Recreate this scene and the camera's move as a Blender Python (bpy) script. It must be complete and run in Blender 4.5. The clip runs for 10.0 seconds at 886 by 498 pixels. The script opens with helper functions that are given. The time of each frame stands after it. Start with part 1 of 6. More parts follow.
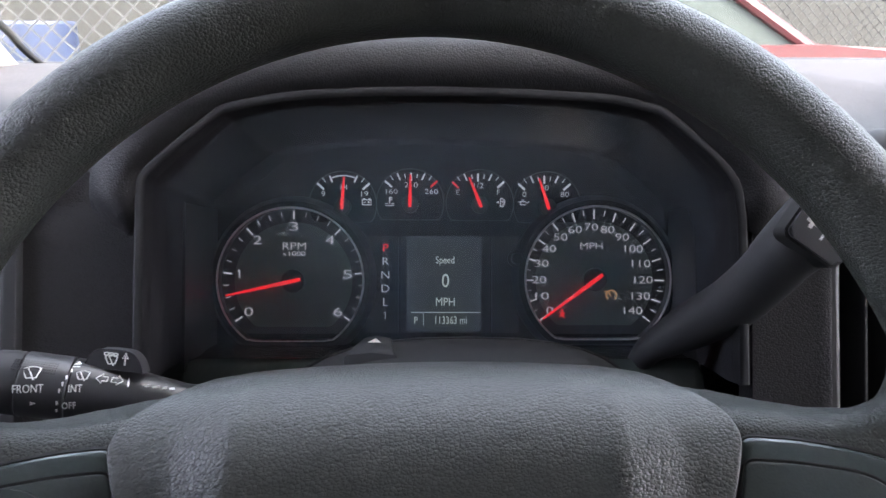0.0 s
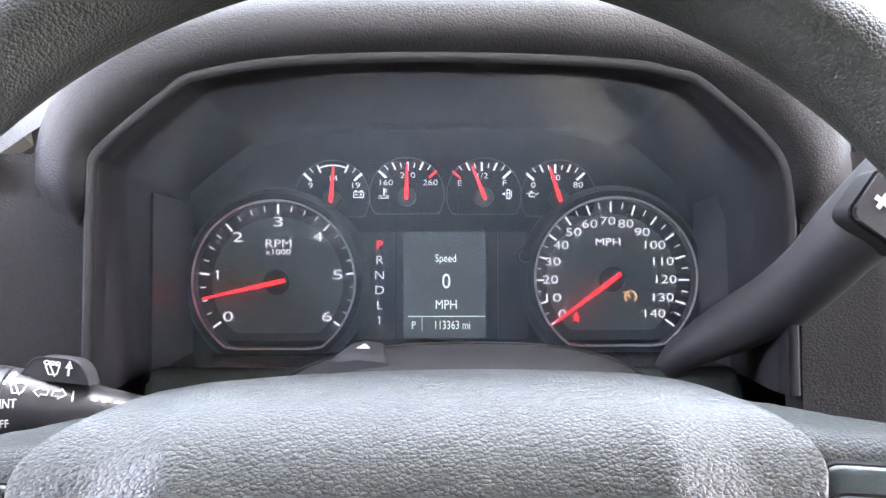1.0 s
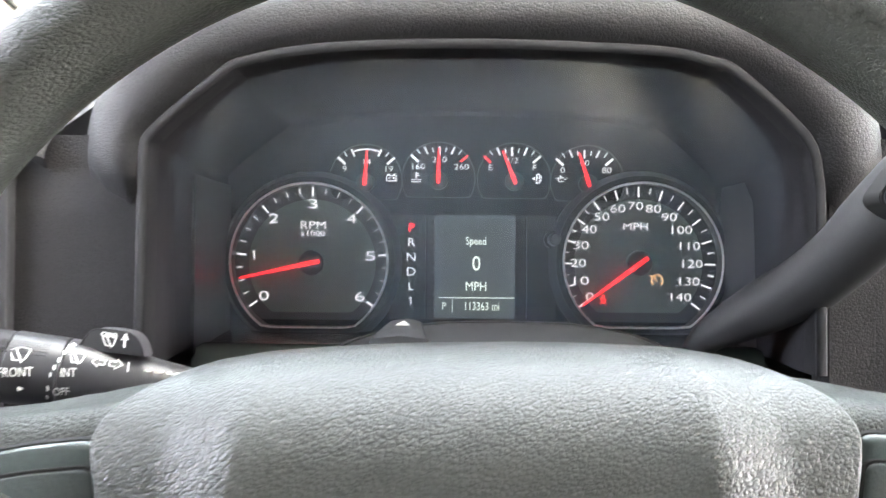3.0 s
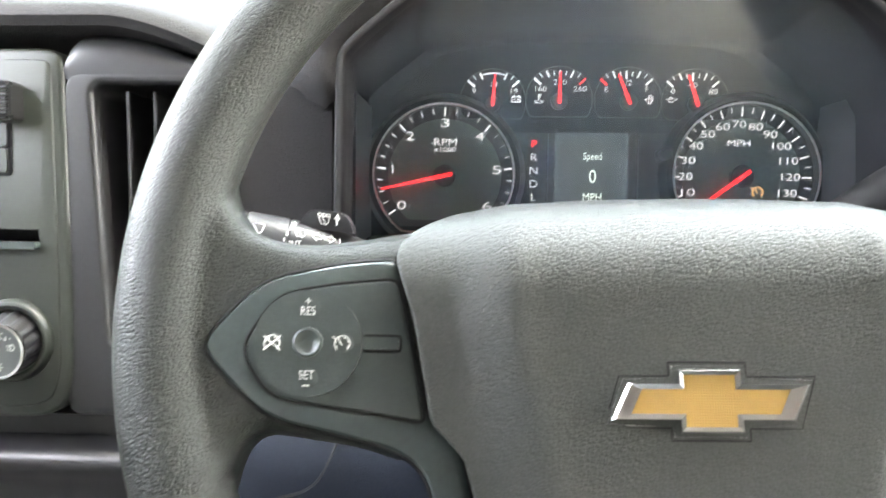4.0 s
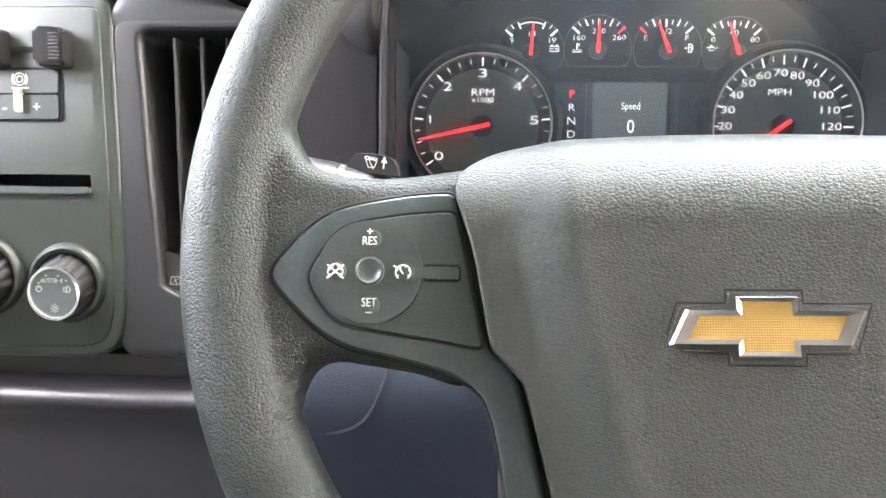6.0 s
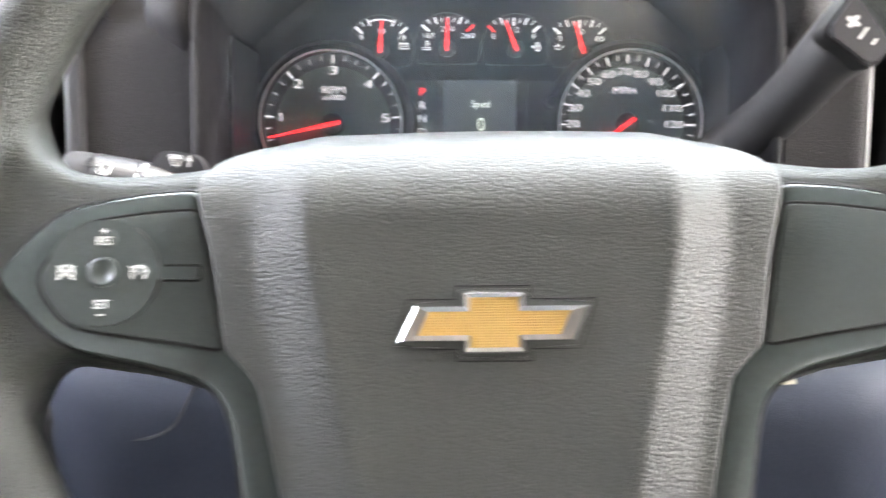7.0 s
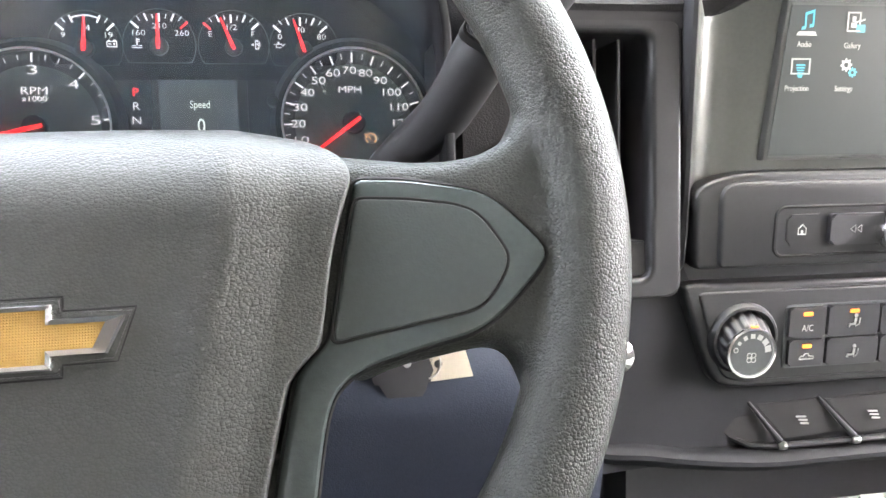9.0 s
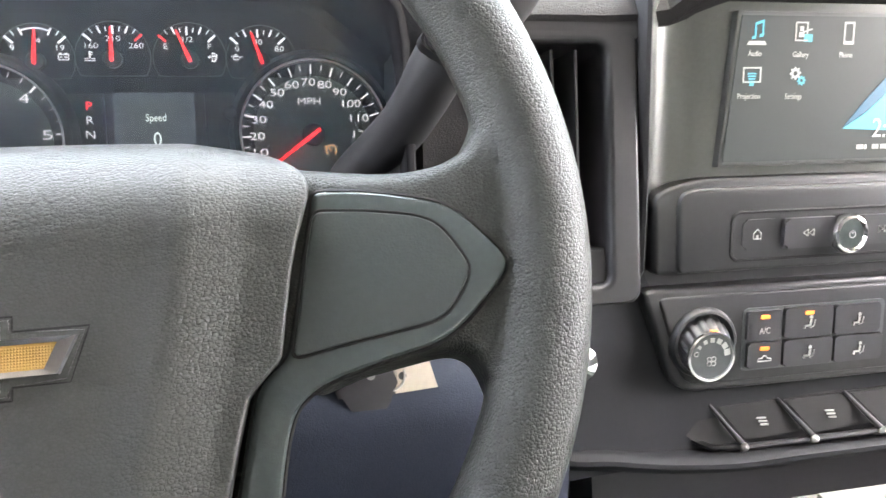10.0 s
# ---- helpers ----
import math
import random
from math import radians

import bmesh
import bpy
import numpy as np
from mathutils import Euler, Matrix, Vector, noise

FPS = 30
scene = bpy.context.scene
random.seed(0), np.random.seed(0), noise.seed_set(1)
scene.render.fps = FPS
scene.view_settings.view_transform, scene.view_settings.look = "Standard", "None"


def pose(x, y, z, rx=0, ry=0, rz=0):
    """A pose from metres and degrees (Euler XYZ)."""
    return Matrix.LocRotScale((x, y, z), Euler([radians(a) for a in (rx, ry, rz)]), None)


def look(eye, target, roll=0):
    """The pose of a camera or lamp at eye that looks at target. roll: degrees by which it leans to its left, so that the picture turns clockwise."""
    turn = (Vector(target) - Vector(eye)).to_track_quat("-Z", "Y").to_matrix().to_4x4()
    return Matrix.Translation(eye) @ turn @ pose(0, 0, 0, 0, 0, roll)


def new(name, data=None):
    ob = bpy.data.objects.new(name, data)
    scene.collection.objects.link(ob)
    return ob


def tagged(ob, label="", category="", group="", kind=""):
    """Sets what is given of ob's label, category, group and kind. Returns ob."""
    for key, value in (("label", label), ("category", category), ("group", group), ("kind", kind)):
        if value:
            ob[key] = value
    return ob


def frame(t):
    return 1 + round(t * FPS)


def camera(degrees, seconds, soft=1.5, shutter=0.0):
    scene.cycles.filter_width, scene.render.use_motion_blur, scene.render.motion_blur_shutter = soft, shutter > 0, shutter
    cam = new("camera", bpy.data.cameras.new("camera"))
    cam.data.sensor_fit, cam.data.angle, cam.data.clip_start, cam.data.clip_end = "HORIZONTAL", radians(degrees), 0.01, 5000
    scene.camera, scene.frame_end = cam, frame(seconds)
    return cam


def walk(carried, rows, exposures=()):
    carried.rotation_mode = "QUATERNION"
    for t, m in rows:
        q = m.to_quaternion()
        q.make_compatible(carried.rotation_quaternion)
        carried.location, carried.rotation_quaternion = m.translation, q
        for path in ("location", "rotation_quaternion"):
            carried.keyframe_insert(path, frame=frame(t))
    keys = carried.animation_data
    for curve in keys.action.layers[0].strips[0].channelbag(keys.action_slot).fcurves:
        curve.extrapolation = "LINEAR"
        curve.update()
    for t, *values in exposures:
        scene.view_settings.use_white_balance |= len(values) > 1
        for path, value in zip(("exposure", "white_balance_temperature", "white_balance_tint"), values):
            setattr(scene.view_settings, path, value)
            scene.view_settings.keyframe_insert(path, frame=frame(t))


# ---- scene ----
cam = camera(61.5, 10.0, shutter=0.4)
# the dash frame: x right, y ahead, z up along the instrument faces, which lean back from the plumb line
D = pose(0, 0, 1.6, -18, 0, 0)
PATH = [
    (0.0, (-0.0038, -0.0015, -0.0071), (0.0112, 1.9981, 0.027), 0.12),
    (0.5, (-0.0004, 0.0292, -0.0106), (0.0027, 2.0286, 0.0397), -0.12),
    (1.0, (-0.0018, 0.0518, -0.0154), (0.0056, 2.0508, 0.0485), -0.15),
    (1.5, (-0.0024, 0.0599, -0.0181), (0.0087, 2.0585, 0.0546), -0.1),
    (2.0, (-0.0031, 0.0602, -0.0184), (0.0156, 2.0586, 0.0607), -0.05),
    (2.2, (-0.0019, 0.0602, -0.0183), (0.0126, 2.0585, 0.0611), -0.05),
    (3.3, (-0.0302, 0.0178, -0.0247), (-0.0715, 2.0173, -0.0234), 0.59),
    (3.5, (-0.0492, -0.0005, -0.0341), (-0.0965, 1.9989, -0.0507), 0.62),
    (4.0, (-0.0782, -0.0213, -0.052), (-0.1852, 1.974, -0.1378), 0.67),
    (4.5, (-0.0928, -0.0262, -0.0625), (-0.2377, 1.9641, -0.1959), 0.57),
    (5.0, (-0.0958, -0.0264, -0.0662), (-0.2648, 1.9598, -0.228), 0.59),
    (6.5, (-0.081, -0.0285, -0.0635), (-0.2074, 1.9597, -0.24), 0.79),
    (7.0, (-0.0208, -0.0218, -0.0642), (-0.0377, 1.9703, -0.241), 0.34),
    (7.5, (0.0358, -0.0158, -0.0647), (0.1544, 1.973, -0.2388), -0.28),
    (8.0, (0.0743, -0.017, -0.0651), (0.3002, 1.963, -0.2344), -0.81),
    (8.5, (0.0824, -0.019, -0.066), (0.3687, 1.9531, -0.2355), -1.11),
    (9.0, (0.0834, -0.019, -0.066), (0.4042, 1.9475, -0.2396), -1.28),
    (9.5, (0.0838, -0.0185, -0.0666), (0.433, 1.9432, -0.2392), -1.5),
    (10.0, (0.0848, -0.0186, -0.0658), (0.5004, 1.9321, -0.2151), -2.12),
]
EXPOSURES = [(0.0, 5.2, 6600, 19), (0.4, 5.8, 6650, 20), (1.0, 6.85, 6800, 20), (2.2, 6.92, 7050, 20), (3.5, 6.92, 7450, 10), (5.0, 7.1, 7550, 12), (7.5, 7.1, 7500, 16), (8.5, 7.02, 7400, 16), (10.0, 6.82, 7350, 16)]
walk(cam, [(t, D @ look(eye, target, roll)) for t, eye, target, roll in PATH], EXPOSURES)

# ---- daylight ----
world = bpy.data.worlds.new("sky")
scene.world = world
world.use_nodes = True
wn = world.node_tree.nodes
sky = wn.new("ShaderNodeTexSky")
sky.sky_type, sky.sun_disc = "NISHITA", False
sky.sun_elevation, sky.sun_rotation = radians(65), radians(139)
sky.air_density, sky.dust_density, sky.ozone_density = 1.0, 5.0, 0.3
wn["Background"].inputs["Strength"].default_value = 0.15
haze = wn.new("ShaderNodeHueSaturation")
haze.inputs["Saturation"].default_value = 0.6
world.node_tree.links.new(sky.outputs["Color"], haze.inputs["Color"])
world.node_tree.links.new(haze.outputs["Color"], wn["Background"].inputs["Color"])
sun = new("sun", bpy.data.lights.new("sun", "SUN"))
sun.data.energy, sun.data.angle, sun.data.color = 0.6, radians(10), (1.0, 0.96, 0.90)
sun.matrix_world = look((3.0, -3.5, 10.0), (0, 0, 0))


# ---- materials ----
def mat(name, color, rough=0.5, metal=0.0, grain=0.0, cell=0.0015, bump=0.3, vary=0.12, kind="voronoi", coat=0.0, stretch=1.0, spec=0.5):
    """A surface with mottled colour and gloss, and a fine relief of the given cell size in metres."""
    m = bpy.data.materials.new(name)
    m.use_nodes = True
    nt = m.node_tree
    n, l = nt.nodes, nt.links
    b = n["Principled BSDF"]
    co = n.new("ShaderNodeTexCoord")
    big = n.new("ShaderNodeTexNoise")
    big.inputs["Scale"].default_value, big.inputs["Detail"].default_value = 14, 4
    l.new(co.outputs["Object"], big.inputs["Vector"])
    fine = n.new("ShaderNodeTexNoise")
    fine.inputs["Scale"].default_value, fine.inputs["Detail"].default_value = 420, 3
    l.new(co.outputs["Object"], fine.inputs["Vector"])
    both = n.new("ShaderNodeMath")
    both.operation = "ADD"
    l.new(big.outputs["Fac"], both.inputs[0])
    l.new(fine.outputs["Fac"], both.inputs[1])
    ramp = n.new("ShaderNodeValToRGB")
    ramp.color_ramp.elements[0].position, ramp.color_ramp.elements[1].position = 0.3, 0.7
    ramp.color_ramp.elements[0].color = (*[c * (1 - vary) for c in color], 1)
    ramp.color_ramp.elements[1].color = (*[min(1, c * (1 + vary)) for c in color], 1)
    half = n.new("ShaderNodeMath")
    half.operation, half.inputs[1].default_value = "MULTIPLY", 0.5
    l.new(both.outputs[0], half.inputs[0])
    l.new(half.outputs[0], ramp.inputs["Fac"])
    l.new(ramp.outputs["Color"], b.inputs["Base Color"])
    rr = n.new("ShaderNodeMapRange")
    rr.inputs["From Min"].default_value, rr.inputs["From Max"].default_value = 0.3, 0.7
    rr.inputs["To Min"].default_value, rr.inputs["To Max"].default_value = rough * 0.94, min(1, rough * 1.06)
    l.new(half.outputs[0], rr.inputs["Value"])
    l.new(rr.outputs["Result"], b.inputs["Roughness"])
    b.inputs["Metallic"].default_value = metal
    b.inputs["Specular IOR Level"].default_value = spec
    if coat:
        b.inputs["Coat Weight"].default_value, b.inputs["Coat Roughness"].default_value = coat, 0.08
    if grain:
        bp = n.new("ShaderNodeBump")
        bp.inputs["Strength"].default_value, bp.inputs["Distance"].default_value = bump, grain
        if kind == "voronoi":
            warp = n.new("ShaderNodeTexNoise")
            warp.inputs["Scale"].default_value = 0.9 / cell
            l.new(co.outputs["Object"], warp.inputs["Vector"])
            mix = n.new("ShaderNodeVectorMath")
            mix.operation = "MULTIPLY_ADD"
            mix.inputs[1].default_value = (cell * 0.9,) * 3
            l.new(warp.outputs["Color"], mix.inputs[0])
            l.new(co.outputs["Object"], mix.inputs[2])
            drawn = n.new("ShaderNodeVectorMath")
            drawn.operation = "MULTIPLY"
            drawn.inputs[1].default_value = (1 / stretch, 1, 1)
            l.new(mix.outputs[0], drawn.inputs[0])
            vo = n.new("ShaderNodeTexVoronoi")
            vo.feature = "F1"
            vo.inputs["Scale"].default_value = 1 / cell
            l.new(drawn.outputs[0], vo.inputs["Vector"])
            sq = n.new("ShaderNodeMath")
            sq.operation = "MULTIPLY"
            l.new(vo.outputs["Distance"], sq.inputs[0])
            l.new(vo.outputs["Distance"], sq.inputs[1])
            dome = n.new("ShaderNodeMath")
            dome.operation, dome.inputs[0].default_value = "SUBTRACT", 1.0
            l.new(sq.outputs[0], dome.inputs[1])
            rim = n.new("ShaderNodeTexVoronoi")
            rim.feature = "DISTANCE_TO_EDGE"
            rim.inputs["Scale"].default_value = 1 / cell
            l.new(drawn.outputs[0], rim.inputs["Vector"])
            crease = n.new("ShaderNodeMapRange")
            crease.interpolation_type = "SMOOTHSTEP"
            crease.inputs["From Max"].default_value = 0.24
            l.new(rim.outputs["Distance"], crease.inputs["Value"])
            both = n.new("ShaderNodeMath")
            both.operation, both.inputs[1].default_value = "MULTIPLY_ADD", 0.38
            l.new(crease.outputs["Result"], both.inputs[0])
            l.new(dome.outputs[0], both.inputs[2])
            l.new(both.outputs[0], bp.inputs["Height"])
            # the valleys of the grain are matt
            dull = n.new("ShaderNodeMapRange")
            dull.inputs["To Min"].default_value, dull.inputs["To Max"].default_value = spec * 0.8, spec
            l.new(crease.outputs["Result"], dull.inputs["Value"])
            l.new(dull.outputs["Result"], b.inputs["Specular IOR Level"])
        else:
            no = n.new("ShaderNodeTexNoise")
            no.inputs["Scale"].default_value, no.inputs["Detail"].default_value = 1 / cell, 2
            l.new(co.outputs["Object"], no.inputs["Vector"])
            l.new(no.outputs["Fac"], bp.inputs["Height"])
        l.new(bp.outputs["Normal"], b.inputs["Normal"])
    return m


def glow(name, color, strength, base=(0.6, 0.6, 0.6)):
    """A backlit print or lamp."""
    m = bpy.data.materials.new(name)
    m.use_nodes = True
    b = m.node_tree.nodes["Principled BSDF"]
    b.inputs["Base Color"].default_value = (*base, 1)
    b.inputs["Roughness"].default_value = 0.4
    b.inputs["Emission Color"].default_value = (*color, 1)
    b.inputs["Emission Strength"].default_value = strength
    return m


def clear(name, tint=(1, 1, 1), rough=0.02, gloss=0.07, veil=0.0):
    """Thin clear glass: what lies behind, under a faint reflection and, if asked, a pale haze of glare."""
    m = bpy.data.materials.new(name)
    m.use_nodes = True
    n, l = m.node_tree.nodes, m.node_tree.links
    n.remove(n["Principled BSDF"])
    see, shine, both = n.new("ShaderNodeBsdfTransparent"), n.new("ShaderNodeBsdfGlossy"), n.new("ShaderNodeMixShader")
    see.inputs["Color"].default_value = (*tint, 1)
    shine.inputs["Roughness"].default_value = rough
    both.inputs["Fac"].default_value = gloss
    l.new(see.outputs[0], both.inputs[1])
    l.new(shine.outputs[0], both.inputs[2])
    if veil:
        # bluish diffuse layer that imitates veiling glare and lifts the darks behind
        film, over = n.new("ShaderNodeBsdfDiffuse"), n.new("ShaderNodeMixShader")
        veil_noise = n.new("ShaderNodeTexNoise")
        veil_noise.inputs["Scale"].default_value, veil_noise.inputs["Detail"].default_value = 60, 6
        amount = n.new("ShaderNodeMapRange")
        amount.inputs["To Min"].default_value, amount.inputs["To Max"].default_value = veil * 0.6, veil * 1.4
        l.new(veil_noise.outputs["Fac"], amount.inputs["Value"])
        l.new(amount.outputs["Result"], over.inputs["Fac"])
        film.inputs["Color"].default_value = (0.43, 0.52, 0.63, 1)
        l.new(both.outputs[0], over.inputs[1])
        l.new(film.outputs[0], over.inputs[2])
        both = over
    l.new(both.outputs[0], n["Material Output"].inputs["Surface"])
    return m


URETHANE = mat("rim_urethane", (0.029, 0.0315, 0.0275), 0.36, grain=0.00045, cell=0.00112, bump=0.58, vary=0.18, spec=0.38)
PAD = mat("pad_vinyl", (0.0430, 0.0450, 0.0415), 0.29, grain=0.0004, cell=0.00105, bump=0.45, vary=0.15, stretch=1.35, spec=0.52)
SATIN = mat("satin_trim", (0.056, 0.069, 0.067), 0.24, grain=0.00012, cell=0.0006, bump=0.35, kind="noise")
BUTTON = mat("button_rubber", (0.046, 0.056, 0.054), 0.36, grain=0.0003, cell=0.0009, bump=0.4, kind="noise")
VINYL = mat("dash_vinyl", (0.021, 0.0205, 0.022), 0.55, grain=0.0005, cell=0.0013, bump=0.34, vary=0.12, spec=0.14)
HARD = mat("dash_plastic", (0.020, 0.0205, 0.022), 0.36, grain=0.0002, cell=0.0006, bump=0.3, kind="noise", spec=0.42)
PANEL = mat("switch_panel_plastic", (0.024, 0.0285, 0.0235), 0.38, grain=0.00015, cell=0.0005, bump=0.3, kind="noise")
NAVY = mat("lower_dash_plastic", (0.0230, 0.0280, 0.0395), 0.55, grain=0.0004, cell=0.0011, bump=0.2, spec=0.12)
DARK = mat("dark_plastic", (0.028, 0.028, 0.031), 0.38, grain=0.0001, cell=0.0005, bump=0.2, kind="noise")
TUNNEL = mat("tunnel_plastic", (0.020, 0.020, 0.023), 0.75, grain=0.0003, cell=0.001, bump=0.3, spec=0.12)
GLOSS = mat("dial_black", (0.072, 0.080, 0.080), 0.3, vary=0.1)
DIAL = mat("dial_grey", (0.190, 0.226, 0.212), 0.35, vary=0.1)
LEVER = mat("lever_plastic", (0.026, 0.026, 0.028), 0.6, grain=0.0002, cell=0.0006, bump=0.3, kind="noise", spec=0.25)
CHROME = mat("chrome", (0.80, 0.80, 0.80), 0.12, metal=1.0, vary=0.03)
DIAL_RING = mat("silvered_ring", (0.84, 0.85, 0.84), 0.30, metal=0.6, vary=0.04)
SILVER = mat("brushed_silver", (0.62, 0.61, 0.58), 0.3, metal=1.0, vary=0.06)
GOLD = mat("gold_emblem", (0.40, 0.245, 0.065), 0.55, metal=0.15, vary=0.05)
PRINT = mat("white_print", (0.72, 0.72, 0.70), 0.5, vary=0.03)
PRINT_DIM = mat("grey_print", (0.40, 0.40, 0.38), 0.5, vary=0.05)
PAPER = mat("card_paper", (0.52, 0.46, 0.36), 0.7, vary=0.06, grain=0.0001, cell=0.002, kind="noise")
WHITE_LIT = glow("dial_print", (0.85, 0.88, 0.95), 0.0130)
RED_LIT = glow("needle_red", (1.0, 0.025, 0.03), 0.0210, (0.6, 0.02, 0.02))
RED_ICON = glow("warning_red", (1.0, 0.03, 0.03), 0.0230, (0.5, 0.02, 0.02))
AMBER = glow("warning_amber", (1.0, 0.60, 0.28), 0.0100, (0.4, 0.25, 0.1))
ORANGE = glow("led_orange", (1.0, 0.22, 0.02), 0.0240, (0.7, 0.2, 0.05))
LCD = glow("lcd_back", (0.150, 0.205, 0.245), 0.0038, (0.02, 0.022, 0.025))
LCD_TEXT = glow("lcd_text", (0.80, 1.0, 0.80), 0.0110)
SCREEN = glow("screen_back", (0.22, 0.30, 0.29), 0.0014, (0.018, 0.022, 0.022))
smudge = SCREEN.node_tree.nodes.new("ShaderNodeTexNoise")
smudge.inputs["Scale"].default_value, smudge.inputs["Detail"].default_value = 45, 5
smear = SCREEN.node_tree.nodes.new("ShaderNodeMapRange")
smear.inputs["To Min"].default_value, smear.inputs["To Max"].default_value = 0.18, 0.62
SCREEN.node_tree.links.new(smudge.outputs["Fac"], smear.inputs["Value"])
SCREEN.node_tree.links.new(smear.outputs["Result"], SCREEN.node_tree.nodes["Principled BSDF"].inputs["Roughness"])
SCREEN.node_tree.nodes["Principled BSDF"].inputs["Specular IOR Level"].default_value = 0.3
VENT = mat("vent_plastic", (0.052, 0.050, 0.056), 0.5, grain=0.0001, cell=0.0006, bump=0.2, kind="noise")
HOUSING = mat("screen_housing_plastic", (0.074, 0.080, 0.073), 0.36, grain=0.0001, cell=0.0006, bump=0.2, kind="noise")
SCREEN_EDGE = mat("screen_frame", (0.050, 0.052, 0.051), 0.3, vary=0.1)
SCREEN_WHITE = glow("screen_white", (0.95, 0.95, 0.88), 0.0050, (0.22, 0.22, 0.22))
SCREEN_BLUE = glow("screen_blue", (0.03, 0.50, 0.66), 0.0120, (0.03, 0.2, 0.27))
SCREEN_DIM = glow("screen_dim_blue", (0.0, 0.26, 0.46), 0.0042, (0.01, 0.05, 0.08))
# trim, seats and lining are unseen; their tones are set to bounce fill light
TRIMDARK = mat("door_trim", (0.19, 0.19, 0.186), 0.6, grain=0.0004, cell=0.0012)
CLOTH = mat("seat_cloth", (0.16, 0.16, 0.16), 0.9, grain=0.0006, cell=0.002, kind="noise")
LINING = mat("cab_lining", (0.38, 0.37, 0.355), 0.85, grain=0.0004, cell=0.002, kind="noise")
BEIGE = mat("console_plastic", (0.20, 0.205, 0.178), 0.6, grain=0.0003, cell=0.001, kind="noise")
CARPET = mat("floor_vinyl", (0.12, 0.12, 0.12), 0.8, grain=0.001, cell=0.004, kind="noise")
GLASS = clear("window_glass", (0.74, 0.77, 0.75))
PRIVACY = clear("privacy_glass", (0.36, 0.37, 0.36))
# the last value is the strength of the painted glare over the dials
LENS = clear("cluster_lens", (0.97, 0.97, 0.97), 0.15, 0.035, 0.11)
WHITE_PAINT = mat("white_paint", (0.10, 0.10, 0.098), 0.25, coat=0.6, vary=0.02)
RED_PAINT = mat("red_paint", (0.060, 0.008, 0.010), 0.4, coat=0.2, vary=0.05)
BLUE_PAINT = mat("blue_paint", (0.022, 0.032, 0.066), 0.4, vary=0.1)
STEEL = mat("galvanised_steel", (0.085, 0.085, 0.082), 0.5, metal=0.5, vary=0.1)
TAN = mat("yard_cladding", (0.020, 0.0185, 0.015), 0.7, vary=0.1)
GRAVEL = mat("gravel", (0.14, 0.13, 0.12), 0.9, grain=0.02, cell=0.03, bump=0.6, vary=0.25)
PILLAR = mat("pillar_cloth", (0.16, 0.153, 0.14), 0.85, grain=0.0004, cell=0.002, kind="noise")
LIP = mat("bezel_plastic", (0.026, 0.026, 0.028), 0.7, grain=0.0001, cell=0.0005, bump=0.2, kind="noise", spec=0.15)
COLUMN = mat("column_plastic", (0.017, 0.018, 0.020), 0.6, grain=0.0001, cell=0.0005, bump=0.2, kind="noise", spec=0.14)
RUBBER = mat("seal_rubber", (0.013, 0.013, 0.013), 0.6, spec=0.22)


# ---- building helpers ----
def thing(name, label, category, group="", kind="", m=None):
    """A top-level Empty that carries the parts of one thing."""
    return tagged(placed(new(name), D if m is None else m), label, category, group, kind)


def placed(ob, m):
    ob.matrix_world = m
    return ob


def part(name, bm, material, parent=None, label="", smooth=True, sharp=35):
    """Links a bmesh as one mesh under a thing or a part."""
    bmesh.ops.recalc_face_normals(bm, faces=bm.faces)
    me = bpy.data.meshes.new(name)
    bm.to_mesh(me)
    bm.free()
    for p in me.polygons:
        p.use_smooth = smooth
    if smooth and sharp:
        me.set_sharp_from_angle(angle=radians(sharp))
    me.materials.append(material)
    ob = new(name, me)
    if parent:
        ob.parent = parent
    return tagged(ob, label)


def piece(name, bm, material, label, category, group="", kind="", m=None, sharp=35):
    """A top-level thing of one mesh."""
    return tagged(placed(part(name, bm, material, sharp=sharp), D if m is None else m), label, category, group, kind)


def curve(points, steps=4, closed=True):
    """Points of a smooth line through the given ones (Catmull-Rom)."""
    n, out = len(points), []
    for i in range(n if closed else n - 1):
        p = [Vector(points[k % n] if closed else points[min(max(k, 0), n - 1)]) for k in (i - 1, i, i + 1, i + 2)]
        for s in range(steps):
            t = s / steps
            out.append(0.5 * (2 * p[1] + (p[2] - p[0]) * t + (2 * p[0] - 5 * p[1] + 4 * p[2] - p[3]) * t * t + (3 * p[1] - p[0] - 3 * p[2] + p[3]) * t ** 3))
    if not closed:
        out.append(Vector(points[-1]))
    return [tuple(q) for q in out]


def rounded(x0, z0, x1, z1, r, seg=5):
    """The outline of a rectangle with round corners."""
    out = []
    for cx, cz, a in ((x1 - r, z1 - r, 0), (x0 + r, z1 - r, 90), (x0 + r, z0 + r, 180), (x1 - r, z0 + r, 270)):
        for k in range(seg + 1):
            t = radians(a + 90 * k / seg)
            out.append((cx + r * math.cos(t), cz + r * math.sin(t)))
    return out


def prism(bm, outline, front, back, bevel=0.0, put=None, seg=2):
    """A plate: the outline (x, z) from depth front to depth back. put maps (x, z, depth) to a place."""
    put = put or (lambda x, z, d: (x, d, z))
    depth = front if callable(front) else (lambda x, z: front)
    f = [bm.verts.new(put(x, z, depth(x, z))) for x, z in outline]
    b = [bm.verts.new(put(x, z, back)) for x, z in outline]
    top = bm.faces.new(f)
    bm.faces.new(b[::-1])
    for i in range(len(f)):
        bm.faces.new((f[i - 1], b[i - 1], b[i], f[i]))
    if bevel:
        bmesh.ops.bevel(bm, geom=list(top.edges), offset=bevel, segments=seg, affect="EDGES", clamp_overlap=True)
    return bm


